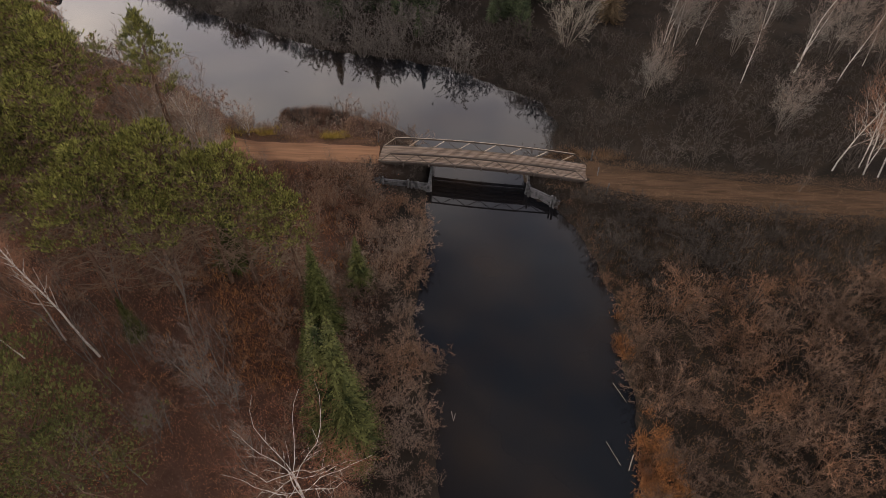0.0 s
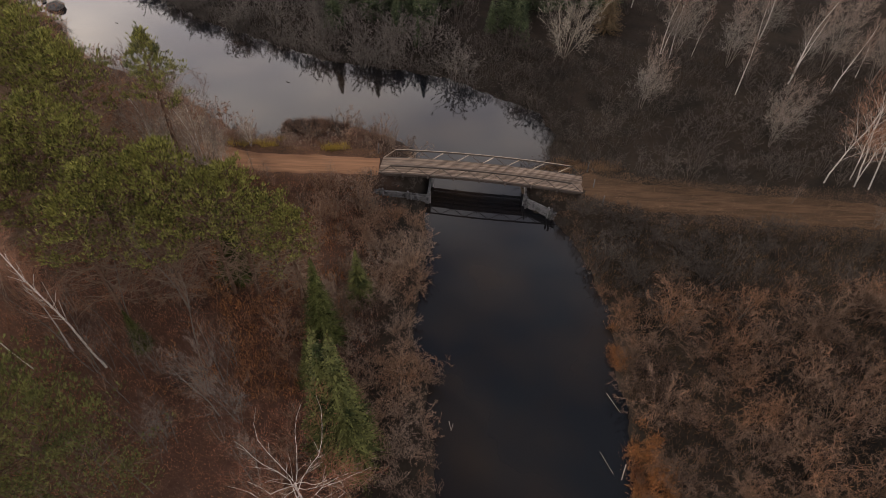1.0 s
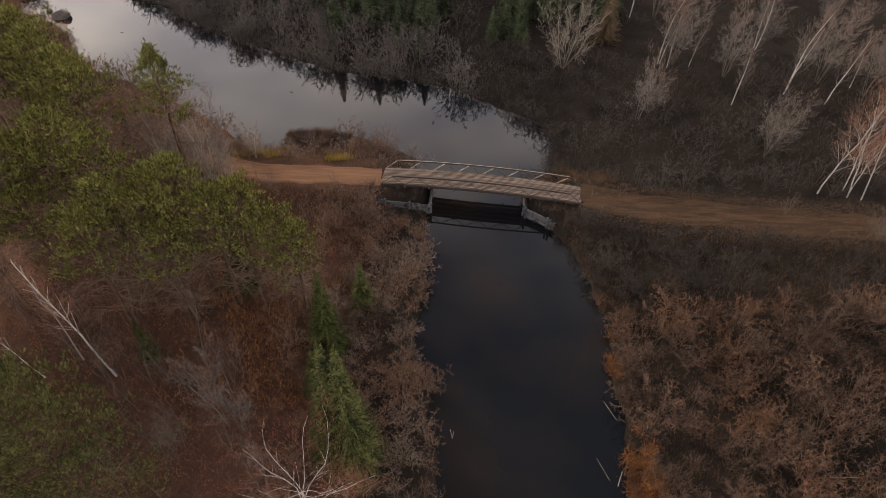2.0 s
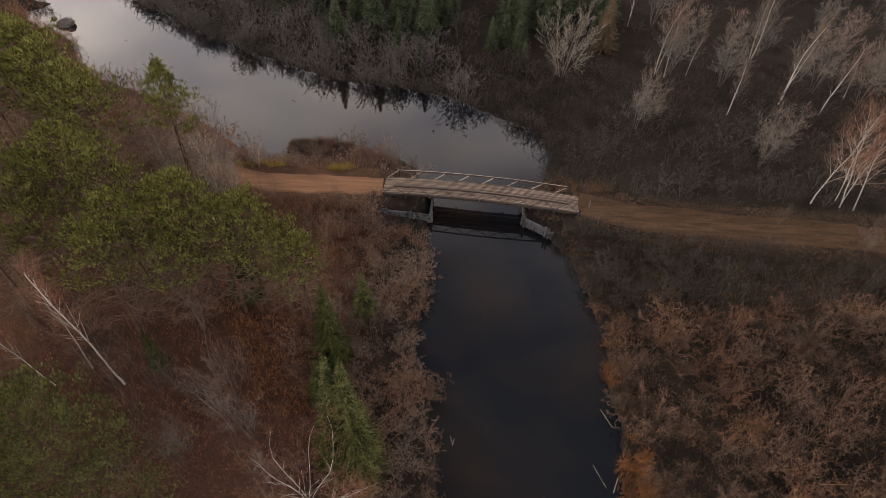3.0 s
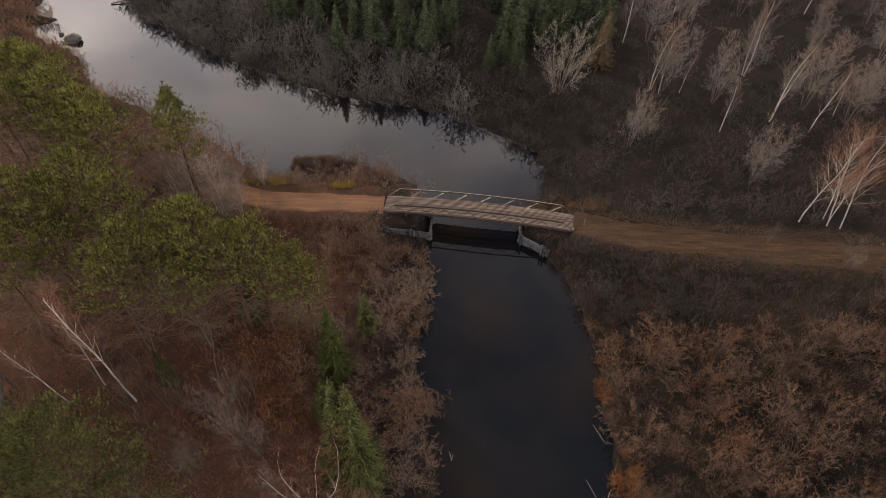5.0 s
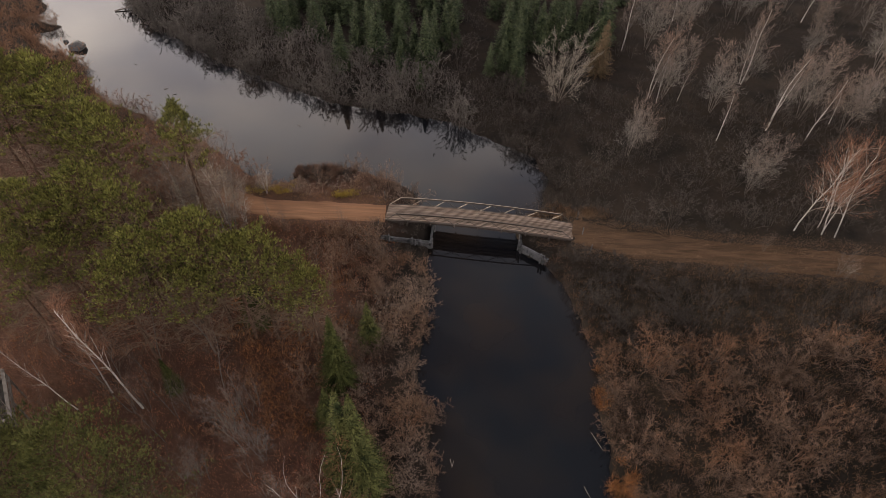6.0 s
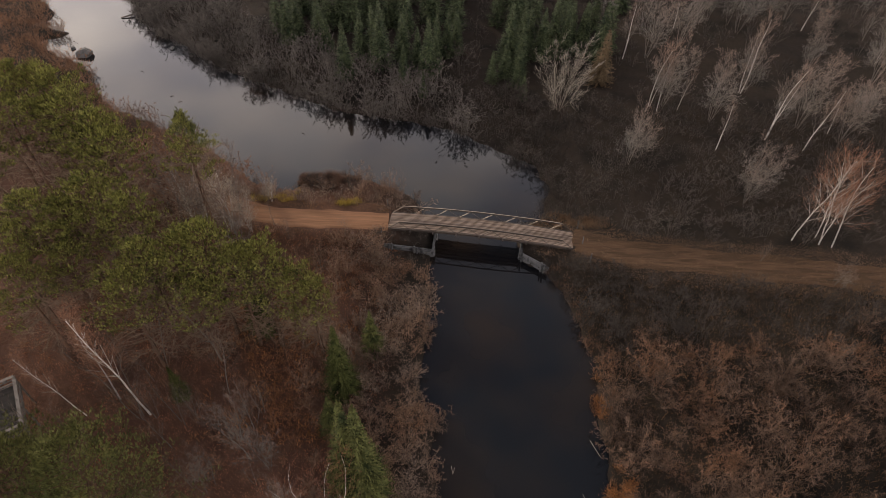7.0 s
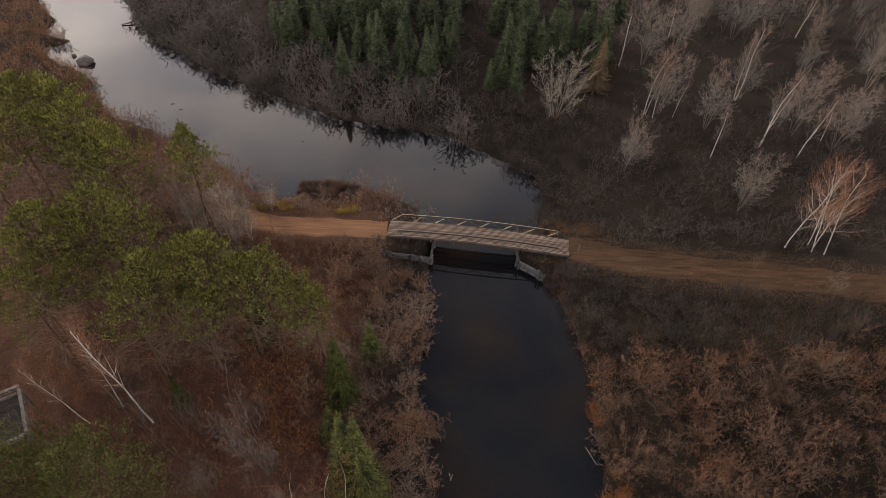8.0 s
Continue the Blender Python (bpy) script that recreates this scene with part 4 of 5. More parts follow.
copy_thing(small_fan, put(None, 43.0, 36.4, 0.42, 75))
copy_thing(small_fan, put(None, 47.5, 33.5, 0.45, 160))
saplings = [bare_tree("sapling", "slender bare grey sapling above leaf litter", "tree", "bare saplings", tree_shape(130 + k, 8.0, 0.05, SAPLING_SPEC, 0.02, 0.08, 5, 1 + k), BARK_GREY, TWIG_GREY) for k in range(3)]
used = set()
rows = [(-6.6, 63.6, 0.5, 1), (-8.2, 65.8, 0.5, 2), (-10.5, 67.4, 0.5, 0), (-12.4, 68.2, 0.42, 2), (-17.9, 23.1, 1.2, 0), (-21.2, 18.9, 0.9, 1), (-23.7, 16.7, 1.0, 2), (-22.0, 29.9, 1.1, 0), (-18.4, 26.1, 1.0, 2), (-20.0, 38.6, 1.1, 1), (47.0, 47.2, 0.62, 2), (36.0, 52.5, 0.4, 1), (39.5, 51.0, 0.42, 2), (-24.0, 34.0, 1.3, 0), (-14.0, 48.0, 0.5, 1), (-20.8, 52.5, 0.45, 2), (-22.6, 53.6, 0.5, 0), (-23.6, 53.2, 0.45, 1), (-13.6, 53.4, 0.4, 2)]
for k in range(34):
    rows.append((rng.uniform(-50, -12), rng.uniform(14, 50), rng.uniform(0.6, 1.2), k % 3))
for k in range(18):
    rows.append((rng.uniform(-27, -11), rng.uniform(13, 29), rng.uniform(0.5, 0.9), k % 3))
rows += [(-33.5, 53.0, 1.15, 1), (-31.6, 52.0, 1.05, 2), (-34.8, 50.6, 1.1, 1), (-28.0, 51.8, 1.0, 2), (-36.0, 55.4, 1.2, 2), (-30.4, 55.6, 1.05, 1), (-38.4, 57.6, 1.2, 1), (-26.6, 54.6, 0.8, 2)]
plant(saplings, [r for r in rows if shore(r[0], r[1]) > (0.3 if r[1] > 60 else 4)], rng, used)
larch = conifer("larch_tree", "small rusty orange larch beside dark spruces", "", spruce_shape(150, 9.0, 2.6, 26, 1.3), BARK_PINE, LARCH)
larch.matrix_world = put(None, 26.5, 97.0, 1.15, 0)
# the broad white birch close below
WHITE_SPEC = [(7, 0.12, 13, 55, 0.72, 0.3), (7, 0.20, 12, 45, 0.40, 0.15), (3, 0.25, 10, 46, 0.6, 0.15), (2, 0.25, 0, 0, 0, 0)]
white = bare_tree("birch_tree", "broad bare birch with thick crooked white limbs", "tree", "birches", tree_shape(163, 9.5, 0.11, WHITE_SPEC, 0.018, 0.05, white=0.07), BARK_WHITE, RED_TWIG)
white.matrix_world = put(None, -8.9, 15.2, 1.2, 70)

# ---- shrubs ----
near_shapes = [shrub_shape(200 + k, 2.7, 0.74, 15, 9, 10, 0.029) for k in range(5)]
lite_shapes = [shrub_shape(220 + k, 2.2, 0.7, 8, 5, 7, 0.036) for k in range(4)]
far_shapes = [shrub_shape(230 + k, 2.2, 0.75, 7, 5, 7, 0.062) for k in range(4)]


def scatter(seed, x0, x1, y0, y1, step, keep):
    """Jittered places on a grid for which keep(x, y, rng) holds."""
    rng = np.random.RandomState(seed)
    X, Y = np.meshgrid(np.arange(x0, x1, step), np.arange(y0, y1, step))
    X, Y = X.ravel() + rng.uniform(-0.5, 0.5, X.size) * step, Y.ravel() + rng.uniform(-0.5, 0.5, Y.size) * step
    ok = keep(X, Y, rng)
    return X[ok], Y[ok]


def off_trail(x, y, w):
    return np.minimum(to_line(x, y, TRAIL_LEFT), to_line(x, y, TRAIL_RIGHT)) > w


def bush_size(x, y):
    """Taller and lower patches of brush."""
    return float(np.clip(0.95 + 0.55 * wavy(x, y, 11.0, 61) + 0.2 * wavy(x, y, 5.0, 62), 0.6, 1.45))


def thicket(name, label, category, X, Y, shapes, mat, rng, lo, hi):
    """Bushes too many to count, grown into one another."""
    verts, faces, at = [], [], 0
    Z = ground(X, Y)
    for x, y, z in zip(X, Y, Z):
        v, f = shapes[rng.randint(len(shapes))]
        a, s = rng.uniform(0, 6.28), rng.uniform(lo, hi) * bush_size(x, y)
        c, sn = math.cos(a) * s, math.sin(a) * s
        verts.append(np.stack([v[:, 0] * c - v[:, 1] * sn + x, v[:, 0] * sn + v[:, 1] * c + y, v[:, 2] * s + z], 1))
        faces.append(f + at)
        at += len(v)
    return tagged(new(name, tri_mesh(name, np.concatenate(verts), np.concatenate(faces), mat)), label, category, kind="stuff")


rng = np.random.RandomState(31)
# single alder bushes along both near banks
bank_models = [tagged(new("alder_shrub", tri_mesh("alder_shrub", *near_shapes[k % 5], TWIG if k < 5 else TWIG_DARK if k < 8 else TWIG_TAN)), "bare brown alder bush on the river bank" if k < 5 else "dark leafless bush near the trail" if k < 8 else "bare grey-tan alder bush leaning over the water", "shrub", "alder bushes") for k in range(12)]
X, Y = scatter(32, 11.5, 27.5, 12, 51, 2.25, lambda x, y, r: (shore(x, y) > -0.1) & off_trail(x, y, 2.4) & ~((x < 13.2) & (y > 48)))
X2, Y2 = scatter(33, -9, 1, 12, 52, 2.0, lambda x, y, r: (shore(x, y) > -0.35) & (shore(x, y) < 6.5) & off_trail(x, y, 2.5) & ~((x > -9.5) & (y > 49.3)))
X, Y = np.r_[X, X2], np.r_[Y, Y2]
fresh = set()
for x, y in zip(X, Y):
    k = 8 + rng.randint(4) if x < 10 and rng.uniform() < 0.8 else rng.randint(5) if y < 39 + 3 * wavy(x, y, 9.0, 66) or x < 10 else 5 + rng.randint(3)
    m = put(None, x, y, bush_size(x, y) * rng.uniform(0.75, 1.3), rng.uniform(0, 360), rng.uniform(0.7, 1.0))
    if k in fresh:
        copy_thing(bank_models[k], m)
    else:
        fresh.add(k)
        bank_models[k].matrix_world = m
for k, (x, y, size) in enumerate(((14.9, 65.6, 1.25), (14.6, 68.8, 1.4), (13.6, 72.2, 1.3), (10.4, 75.0, 1.2), (12.9, 50.6, 0.55), (14.4, 50.2, 0.6), (15.8, 49.4, 0.7), (13.4, 48.6, 0.65), (17.4, 50.0, 0.6),
                                  (-3.2, 51.2, 0.5), (-4.8, 50.6, 0.55), (-6.6, 51.0, 0.6), (-8.4, 50.8, 0.65), (-9.8, 51.6, 0.6), (-7.6, 53.8, 0.4), (-5.6, 53.4, 0.35), (-4.0, 53.2, 0.3))):
    copy_thing(bank_models[5 + k % 3], put(None, x, y, size, 50 * k, 0.9))
for k, (x, y, size) in enumerate(((-5.6, 61.0, 0.75), (-4.9, 60.0, 0.6), (-7.4, 62.6, 0.8), (-8.8, 64.0, 0.85), (-10.4, 65.2, 0.9), (-12.2, 66.0, 0.8), (-10.2, 62.4, 0.7), (-13.0, 63.6, 0.75), (-16.6, 62.6, 0.6))):
    copy_thing(bank_models[8 + k % 4], put(None, x, y, size, 70 * k, 1.0))
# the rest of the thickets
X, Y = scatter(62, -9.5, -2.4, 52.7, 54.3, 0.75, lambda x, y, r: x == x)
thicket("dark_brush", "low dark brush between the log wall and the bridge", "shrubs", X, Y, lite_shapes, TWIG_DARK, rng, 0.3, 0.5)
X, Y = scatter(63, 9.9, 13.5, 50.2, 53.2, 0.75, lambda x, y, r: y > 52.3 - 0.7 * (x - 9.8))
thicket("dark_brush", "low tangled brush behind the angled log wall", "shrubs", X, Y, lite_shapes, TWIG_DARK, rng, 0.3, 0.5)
X, Y = scatter(34, 27.5, 62, 13, 48, 2.7, lambda x, y, r: off_trail(x, y, 2.8) & (x < 36 + 0.55 * y))
deep = Y > 37 + 4 * wavy(X, Y, 12.0, 66)
thicket("dark_thicket", "dark leafless thicket below the trail", "shrubs", X[deep], Y[deep], lite_shapes, TWIG_DARK, rng, 0.8, 1.2)
X, Y = X[~deep], Y[~deep]
thicket("alder_thicket", "dense bare brown alder thicket beside the river", "shrubs", X, Y, near_shapes, TWIG, rng, 0.8, 1.45)
X, Y = scatter(41, -16, -4, 12, 53, 2.3, lambda x, y, r: (shore(x, y) >= 6.0) & (shore(x, y) < 12) & off_trail(x, y, 3.2) & (r.uniform(size=x.shape) < 0.8))
thicket("alder_thicket", "bare tan-brown alder thicket below the pines", "shrubs", X, Y, near_shapes, TWIG_TAN, rng, 0.7, 1.1)
X, Y = scatter(35, 10, 75, 55, 92, 2.35, lambda x, y, r: (shore(x, y) > -0.3) & off_trail(x, y, 3.0) & (y < 92 - 0.1 * x))
thicket("dark_thicket", "low dark brown brush behind the trail", "shrubs", X, Y, far_shapes, TWIG_DARK, rng, 0.85, 1.35)
X, Y = scatter(36, -75, 16, 70, 135, 1.9, lambda x, y, r: (shore(x, y) > -0.3) & (y > 72) & (x > -78 + 0.0 * y) & (shore(x, y) < 14) & (y > 80 - 0.25 * x - 10) & ~((x < -45) & (y < 98)) & ~((x < -60) & (y < 112)))
east = X > 1 + 3 * wavy(X, Y, 9.0, 68)
thicket("grey_thicket", "grey-brown leafless brush along the far shore", "shrubs", X[~east], Y[~east], far_shapes, FAR_BRUSH, rng, 1.1, 1.8)
thicket("dark_thicket", "dark brown brush on the shore past the bridge", "shrubs", X[east], Y[east], far_shapes, TWIG_DARK, rng, 0.9, 1.4)
X, Y = scatter(37, -75, 60, 90, 150, 4.6, lambda x, y, r: (shore(x, y) >= 12) & (y > 95 + 0.2 * np.abs(x - 0)) | ((shore(x, y) >= 12) & (x < -20) & (y > 92)))
X2, Y2 = scatter(45, 24, 112, 86, 150, 6.0, lambda x, y, r: (y > 92 - 0.1 * x) & (x < 34 + 0.5 * y))
X, Y = np.r_[X[X < 26], X2], np.r_[Y[X < 26], Y2]
thicket("back_thicket", "dark undergrowth between the far trees", "shrubs", X, Y, far_shapes, TWIG_DARK, rng, 1.1, 1.7)
X, Y = scatter(38, -105, -25, 60, 135, 2.4, lambda x, y, r: (shore(x, y) > -0.2) & (shore(x, y) < 16) & off_trail(x, y, 3.5) & (y < 100 - 0.9 * (x + 60)) & ~((x > -59) & (y > 100)))
thicket("rusty_thicket", "rusty red brush along the upper shore", "shrubs", X, Y, far_shapes, TWIG_RUST, rng, 0.9, 1.5)
X, Y = scatter(39, -55, -8, 10, 62, 2.5, lambda x, y, r: (shore(x, y) > 6) & off_trail(x, y, 3.2) & (r.uniform(size=x.shape) < 0.8))
thicket("forest_brush", "thin reddish brush on the forest floor", "shrubs", X, Y, lite_shapes, TWIG_RUST, rng, 0.45, 0.95)
X, Y = scatter(46, -70, -57, 84, 132, 1.3, lambda x, y, r: (shore(x, y) > -0.5) & (shore(x, y) < 2.2) & (y < 100 - 0.9 * (x + 60)))
X2, Y2 = scatter(47, -95, -70, 96, 132, 1.3, lambda x, y, r: (shore(x, y) > -0.5) & (shore(x, y) < 2.6) & (y < 100 - 0.9 * (x + 60)))
thicket("shore_brush", "rusty orange brush fringing the small coves", "shrubs", np.r_[X, X2], np.r_[Y, Y2], far_shapes, TWIG_RUST, rng, 0.4, 0.75)
X, Y = scatter(48, -82, -36, 52, 86, 2.5, lambda x, y, r: (shore(x, y) > 6) & off_trail(x, y, 3.2))
thicket("forest_brush", "tan leafless brush behind the tall pines", "shrubs", X, Y, far_shapes, TWIG_TAN, rng, 0.9, 1.5)
X, Y = scatter(49, 13.5, 52, 12, 40, 2.4, lambda x, y, r: (shore(x, y) > 0.6) & off_trail(x, y, 2.6) & (x < 30 + 0.55 * y))
X2, Y2 = scatter(50, -10, 2, 12, 50, 1.5, lambda x, y, r: (shore(x, y) > -0.2) & (shore(x, y) < 8))
thicket("low_brush", "low tan brush under the bank alders", "shrubs", X2, Y2, lite_shapes, TWIG_TAN, rng, 0.5, 0.85)
X2, Y2 = scatter(60, 13, 19, 12, 50, 1.2, lambda x, y, r: (shore(x, y) > -0.2) & (shore(x, y) < 1.6))
thicket("shore_brush", "rusty brown brush overhanging the water's edge", "shrubs", X2, Y2, lite_shapes, TWIG, rng, 0.5, 0.8)
thicket("low_brush", "low brown brush filling gaps between alder bushes", "shrubs", X, Y, lite_shapes, TWIG, rng, 0.55, 0.85)
X, Y = scatter(40, -29, -4, 58.5, 73, 1.55, lambda x, y, r: (shore(x, y) > -0.3) & off_trail(x, y, 3.0))
half = (Y < 63) | (X > -14)
thicket("spit_brush", "low reddish brown bushes on the spit beside the bridge", "shrubs", X[half], Y[half], far_shapes, TWIG_TAN, rng, 0.6, 1.2)
thicket("spit_brush", "dark low brush behind the reeds", "shrubs", X[~half], Y[~half], lite_shapes, TWIG_DARK, rng, 0.45, 0.85)


X, Y = scatter(42, -80, 17, 58, 135, 1.15, lambda x, y, r: (shore(x, y) > -0.9) & (shore(x, y) < 0.9) & ((y > 76 - 0.35 * x) & (x > -70) | (x > 9) & (y > 60)) & ~((x < -30) & (y < 92)) & ~((x < -55) & (y < 107)))
east = X > 4
thicket("shore_brush", "brush leaning out over the far waterline", "shrubs", X[~east], Y[~east], far_shapes, FAR_BRUSH, rng, 0.9, 1.5)
thicket("shore_brush", "dark brush at the water's edge past the bridge", "shrubs", X[east], Y[east], far_shapes, TWIG_DARK, rng, 0.45, 0.8)
X, Y = scatter(43, 16, 64, 36, 47.5, 1.7, lambda x, y, r: (shore(x, y) > 0.5) & off_trail(x, y, 2.6))
thicket("dark_thicket", "low dark brush on the slope below the trail", "shrubs", X, Y, lite_shapes, TWIG_DARK, rng, 0.5, 0.9)
X, Y = scatter(44, -46, -4, 44, 62, 1.6, lambda x, y, r: (shore(x, y) > 0.5) & ((y < 54) | (x < -24)) & off_trail(x, y, 2.1) & ~((x > -9.5) & (y > 49.3)))
thicket("slope_brush", "reddish brush on the slope below the trail", "shrubs", X, Y, lite_shapes, TWIG_TAN, rng, 0.5, 1.05)


# ---- grasses and reeds ----
def tuft_field(name, label, X, Y, mat, rng, count, high, wide, spread, lean=0.38):
    """Tufts of blades at each place, as one field."""
    n_ = len(X) * count
    bx, by = np.repeat(X, count) + rng.normal(0, spread, n_), np.repeat(Y, count) + rng.normal(0, spread, n_)
    p = np.c_[bx, by, np.maximum(ground(bx, by), -0.05) - 0.05]
    d = np.c_[rng.normal(0, lean, n_), rng.normal(0, lean, n_), np.ones(n_)]
    return tagged(new(name, tri_mesh(name, *blades(p, d, rng.uniform(0.5, 1.0, n_) * high, np.full(n_, wide), rng), mat)), label, "reeds" if "reed" in name else "grass", "reed clumps" if "reed" in name else "", "" if "reed" in name else "stuff")


rng = np.random.RandomState(51)
X, Y = scatter(52, 13, 19, 10, 38, 0.6, lambda x, y, r: (shore(x, y) > -0.35) & (shore(x, y) < 0.9 + 1.0 * (y < 27) + 1.2 * (y < 20)) & (wavy(x, y, 5, 3) + 1.1 * (y < 20) + 0.25 * (y < 29) + r.uniform(-0.3, 0.3, x.shape) > 0.3))
tuft_field("bank_sedge", "orange dried sedge along the water's edge", X, Y, SEDGE, rng, 80, 1.1, 0.024, 0.3, 0.55)
for k in range(22):
    x, y = -22.3 + 0.72 * (k % 12) + rng.uniform(-0.5, 0.5), 67.2 - 1.9 * (k // 12) + rng.uniform(-1.0, 0.7)
    size = rng.uniform(0.6, 1.25)
    tuft_field("reed_clump", "dense rounded clump of brown cattail reeds" if k % 3 else "tall frosted clump of dark brown reeds", rng.normal(x, 0.2 * size, 6), rng.normal(y, 0.2 * size, 6), REED, rng, 45, 1.5 * size, 0.05, 0.16 * size, 0.42)
for x, y, w in ((-22.8, 61.2, 1.3), (-14.2, 60.4, 1.0), (-25.8, 60.6, 0.7)):
    tuft_field("yellow_grass", "tuft of yellow dried grass beside the trail", rng.normal(x, w * 0.75, 9), rng.normal(y, w * 0.7, 9), YELLOW_GRASS, rng, 50, 1.25, 0.065, 0.32)
X, Y = scatter(54, -60, -8, 42, 64, 0.42, lambda x, y, r: ~off_trail(x, y, 4.4) & (off_trail(x, y, 1.75 + 0.5 * wavy(x, y, 2.6, 92)) | off_trail(x, y, 1.6) & (r.uniform(size=x.shape) < 0.25)))
tuft_field("verge_grass", "short tan grass along the trail edges", X, Y, VERGE, rng, 12, 0.42, 0.03, 0.3, 0.9)
X, Y = scatter(61, -31, -8.5, 53.5, 60, 0.5, lambda x, y, r: ~off_trail(x, y, 2.6) & (off_trail(x, y, 1.2) | (r.uniform(size=x.shape) < 0.25)))
tuft_field("fallen_leaves", "brown leaves and grass bits strewn over the sandy trail", X, Y, VERGE, rng, 7, 0.2, 0.05, 0.35, 2.2)
X, Y = scatter(57, 11.5, 75, 38, 62, 0.36, lambda x, y, r: (shore(x, y) > 0.8) & ~off_trail(x, y, 4.2) & (off_trail(x, y, 2.0 + 0.8 * wavy(x, y, 3.0, 91)) | off_trail(x, y, 1.0) & (r.uniform(size=x.shape) < 0.35) | ~off_trail(x, y, 0.35) & (r.uniform(size=x.shape) < 0.3)))
tuft_field("verge_grass", "dull brown grass growing into the trail", X, Y, TRAIL_GRASS, rng, 14, 0.40, 0.03, 0.45, 1.1)
X, Y = scatter(59, 10.6, 22, 57.2, 61.5, 0.55, lambda x, y, r: (shore(x, y) > 0.2) & (r.uniform(size=x.shape) < 0.75) & (y < 61 - 0.15 * (x - 12)))
tuft_field("dry_grass", "tan-brown dry grass beside the bridge end", X, Y, TRAIL_GRASS, rng, 24, 1.1, 0.045, 0.28)
X, Y = scatter(58, 13, 70, 12, 48, 0.75, lambda x, y, r: (shore(x, y) > 0.2) & off_trail(x, y, 2.6))
tuft_field("undergrowth", "dull brown grass between the alder bushes", X, Y, DULL_GRASS, rng, 9, 0.7, 0.05, 0.4)
X, Y = scatter(55, -50, -6, 12, 54, 0.9, lambda x, y, r: (shore(x, y) > 3) & off_trail(x, y, 3.0))
field = tuft_field("fallen_leaves", "rusty fallen leaves and twigs on the forest floor", X, Y, LITTER, rng, 40, 0.3, 0.06, 0.5)
X, Y = scatter(56, -24, -10, 25, 46, 0.7, lambda x, y, r: (shore(x, y) > 6.5) & (wavy(x, y, 8.0, 71) > -0.1))
tuft_field("dead_bracken", "orange-brown dead bracken under the trees", X, Y, SEDGE, rng, 16, 0.9, 0.045, 0.4, 0.5)

# ---- stones, driftwood ----
def stone(x, y, size, seed, label):
    r = np.random.RandomState(seed)
    bm = bmesh.new()
    bmesh.ops.create_icosphere(bm, subdivisions=3, radius=1.0)
    cuts = [(unit(r.normal(0, 1, 3)), r.uniform(0.42, 0.75)) for _ in range(11)]
    for v in bm.verts:
        c = np.array(v.co)
        for nrm, lim in cuts:
            over = c @ nrm - lim
            if over > 0:
                c = c - nrm * over
        v.co = Vector(c * np.array(size))
    me = bpy.data.meshes.new("boulder")
    bm.to_mesh(me)
    bm.free()
    me.materials.append(STONE)
    ob = tagged(new("boulder", me), label, "rock", "boulders in the river")
    ob.matrix_world = pose(x, y, 0.1, 0, 0, r.uniform(0, 360))


stone(-71.9, 103.0, (2.2, 1.7, 1.8), 11, "grey angular boulder standing out of the river")
stone(-75.6, 105.4, (0.9, 0.6, 0.5), 6, "small grey rock beside the boulder")
stone(-56.4, 107.0, (0.8, 0.5, 0.4), 7, "small dark rock near the far shore")


def driftwood(a, b, r, label, mat=DEADWOOD, group="sticks in the water"):
    bm = bmesh.new()
    log_between(bm, a, b, r, rng, 6)
    me = bpy.data.meshes.new("driftwood")
    bm.to_mesh(me)
    bm.free()
    me.materials.append(mat)
    tagged(new("driftwood", me), label, "driftwood", group)


for k in range(17):
    x = -8.9 + 0.36 * k + rng.uniform(-0.15, 0.15)
    if -6.4 < x < -5.4:
        continue
    y, rise = 52.62 - 0.129 * (x + 8.3), rng.uniform(0.25, 0.6)
    z = rng.uniform(0.25, 0.95)
    driftwood((x, y + rng.uniform(-0.04, 0.06), z), (min(x + 2.1, -2.0), y - 0.2 + rng.uniform(-0.04, 0.06), z + rise), rng.uniform(0.05, 0.08), "loose grey pole leaning against the log wall", LOG_GREY, "loose poles")


driftwood((14.8, 27.0, 0.12), (15.9, 24.8, -0.05), 0.022, "pale bare pole lying in the water")
driftwood((13.3, 21.6, 0.12), (14.3, 19.4, -0.05), 0.022, "pale bare pole lying in the water")
driftwood((15.1, 20.4, 0.5), (14.6, 19.2, -0.1), 0.03, "pale stick leaning out of the water")
driftwood((0.95, 23.6, 0.5), (1.2, 23.0, -0.1), 0.03, "thin grey stick standing in the water")
driftwood((1.3, 23.5, 0.35), (1.1, 22.9, -0.1), 0.03, "thin grey stick standing in the water")
driftwood((-72.4, 120.2, 0.12), (-67.6, 123.2, 0.7), 0.14, "dark fallen tree trunk reaching into the river", BARK_GREY)
driftwood((-24.9, 79.3, 0.05), (-24.3, 79.0, 0.02), 0.045, "short dark stick floating on the water", BARK_GREY)
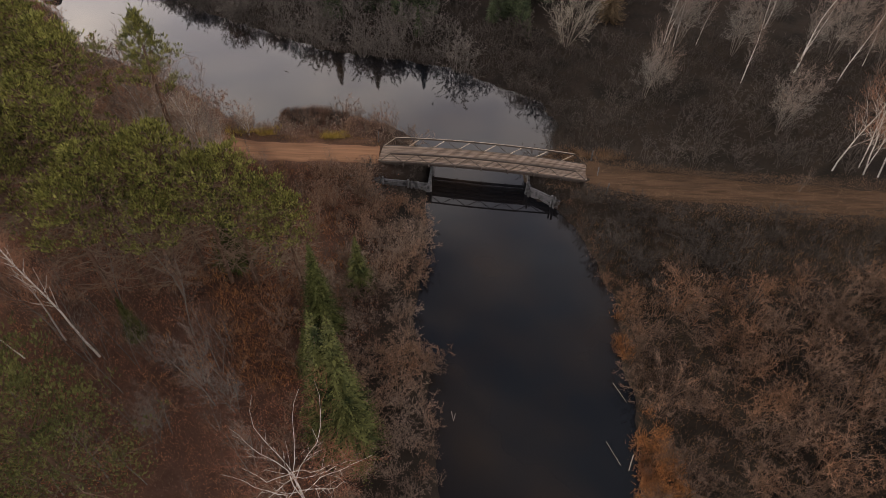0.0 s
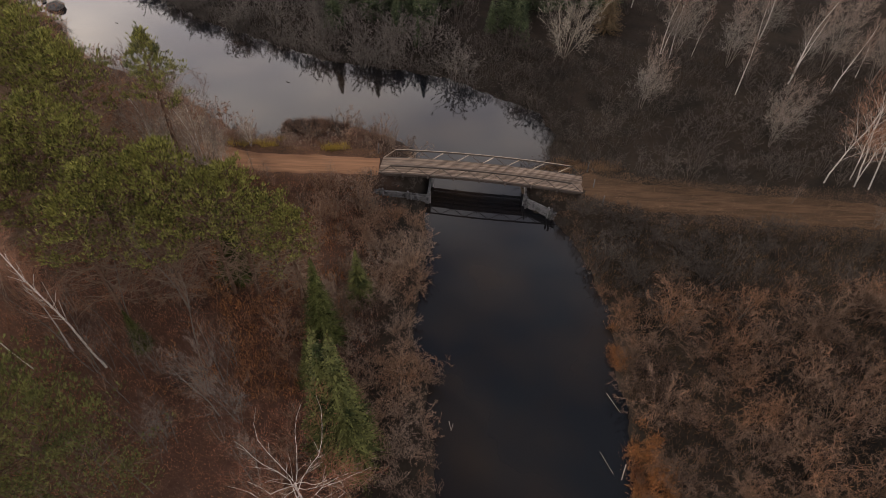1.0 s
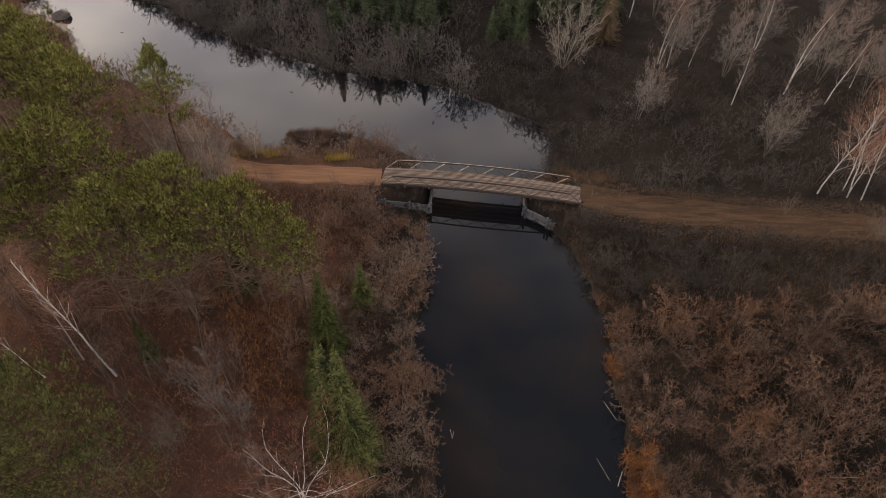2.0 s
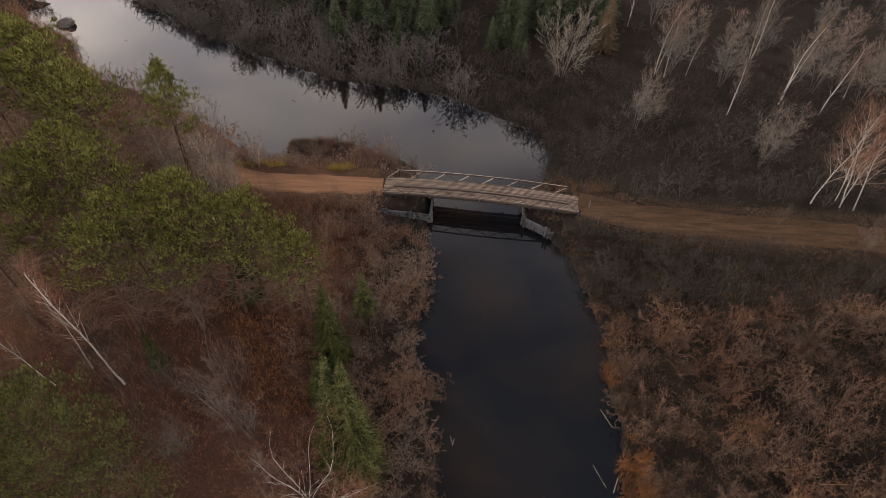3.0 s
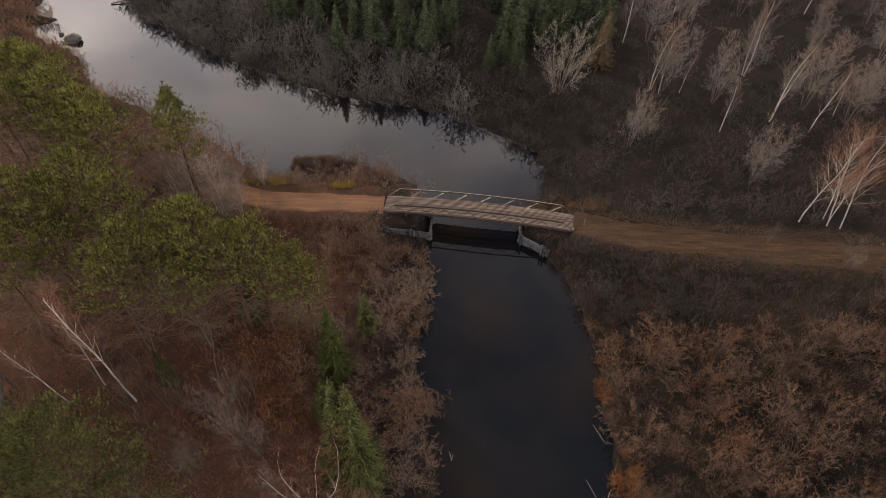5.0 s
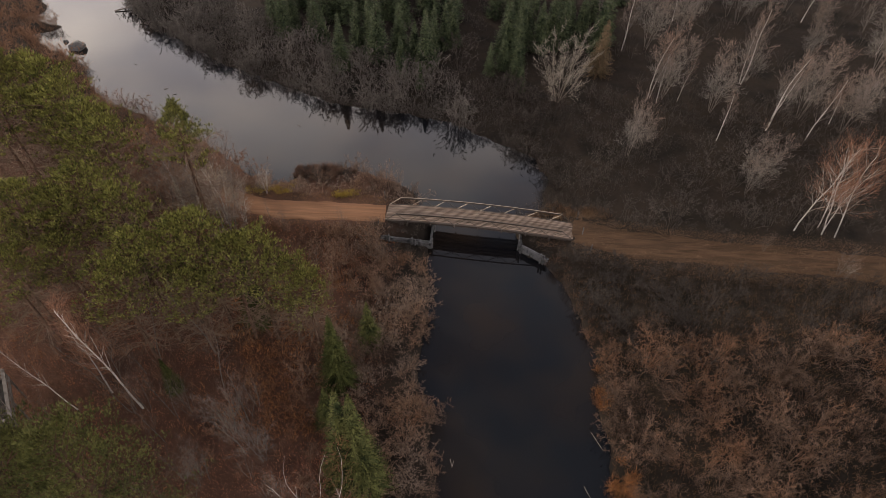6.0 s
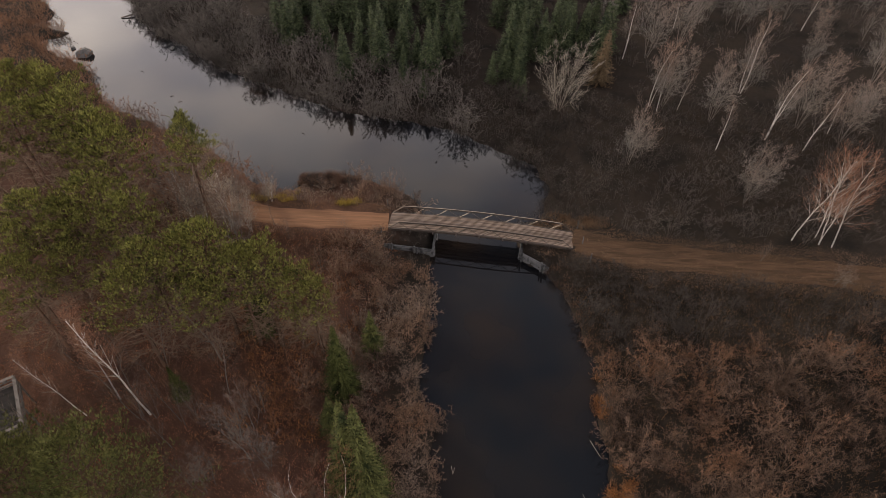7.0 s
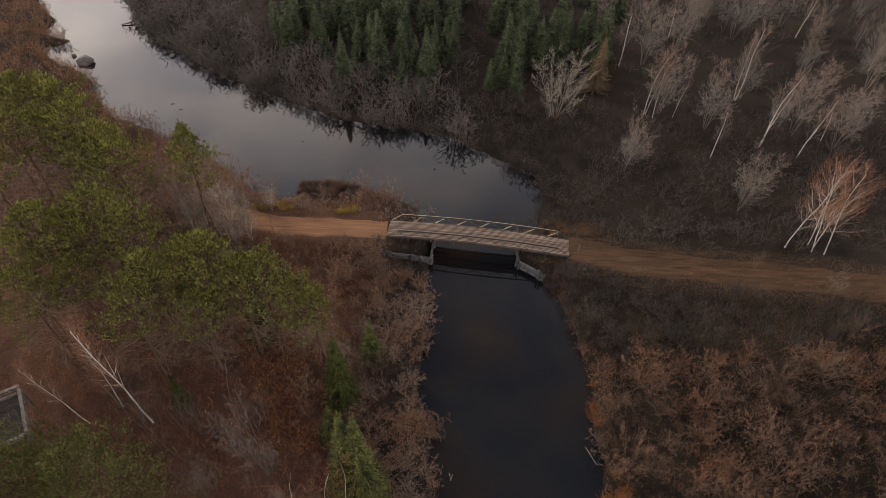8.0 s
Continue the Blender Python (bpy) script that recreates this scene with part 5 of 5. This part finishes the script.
driftwood((-50.3, 89.1, 0.05), (-49.7, 89.4, 0.02), 0.045, "short dark stick floating on the water", BARK_GREY)
driftwood((-59.0, 97.7, 0.05), (-58.4, 97.4, 0.02), 0.045, "short dark stick floating on the water", BARK_GREY)
driftwood((-48.2, 87.3, 0.05), (-47.6, 87.6, 0.02), 0.045, "short dark stick floating on the water", BARK_GREY)
driftwood((-24.5, 41.0, 1.0), (-22.2, 43.0, 1.2), 0.1, "pale broken trunk on the forest floor")

# ---- timber viewing platform in the woods ----
platform = thing("viewing_platform", "weathered grey timber viewing platform with a plank railing", "platform", "", -40.91, 28.11, 0.0, 35.3)
H, LENGTH, DEPTH = 4.8, 5.9, 4.2
base = float(ground(-40.91, 28.11)) - 0.3
for x in (-DEPTH + 0.1, -0.1):
    for y in (-LENGTH + 0.1, -LENGTH / 2, -0.1):
        bm = bmesh.new()
        box(bm, (0.16, 0.16, H + 1.05 - base), pose(x, y, (H + 1.05 + base) / 2))
        part("post", bm, PLATFORM_WOOD, platform)
for k in range(26):
    bm = bmesh.new()
    box(bm, (DEPTH - 0.4, 0.2, 0.045), pose(-DEPTH / 2, -0.2 - k * 0.222, H))
    part("deck_board", bm, DARK_BOARD, platform, "deck board coloured dark for shade inside the railing")
for a, b in (((0, 0), (0, -LENGTH)), ((0, 0), (-DEPTH, 0)), ((-DEPTH, 0), (-DEPTH, -LENGTH)), ((0, -LENGTH), (-DEPTH, -LENGTH))):
    for z, wide, high in ((H + 1.08, 0.3, 0.05), (H + 0.62, 0.05, 0.16), (H + 0.2, 0.05, 0.2), (H - 0.14, 0.06, 0.24)):
        bm = bmesh.new()
        beam(bm, (*a, z), (*b, z), wide, high)
        part("rail", bm, PLATFORM_WOOD, platform)
    for k in range(1, 5):
        bm = bmesh.new()
        p = Vector((*a, 0)).lerp(Vector((*b, 0)), k / 5)
        box(bm, (0.3, 0.3, 0.42), pose(p.x, p.y, H + 0.84))
        part("block", bm, PLATFORM_WOOD, platform, "short timber block under the rail")
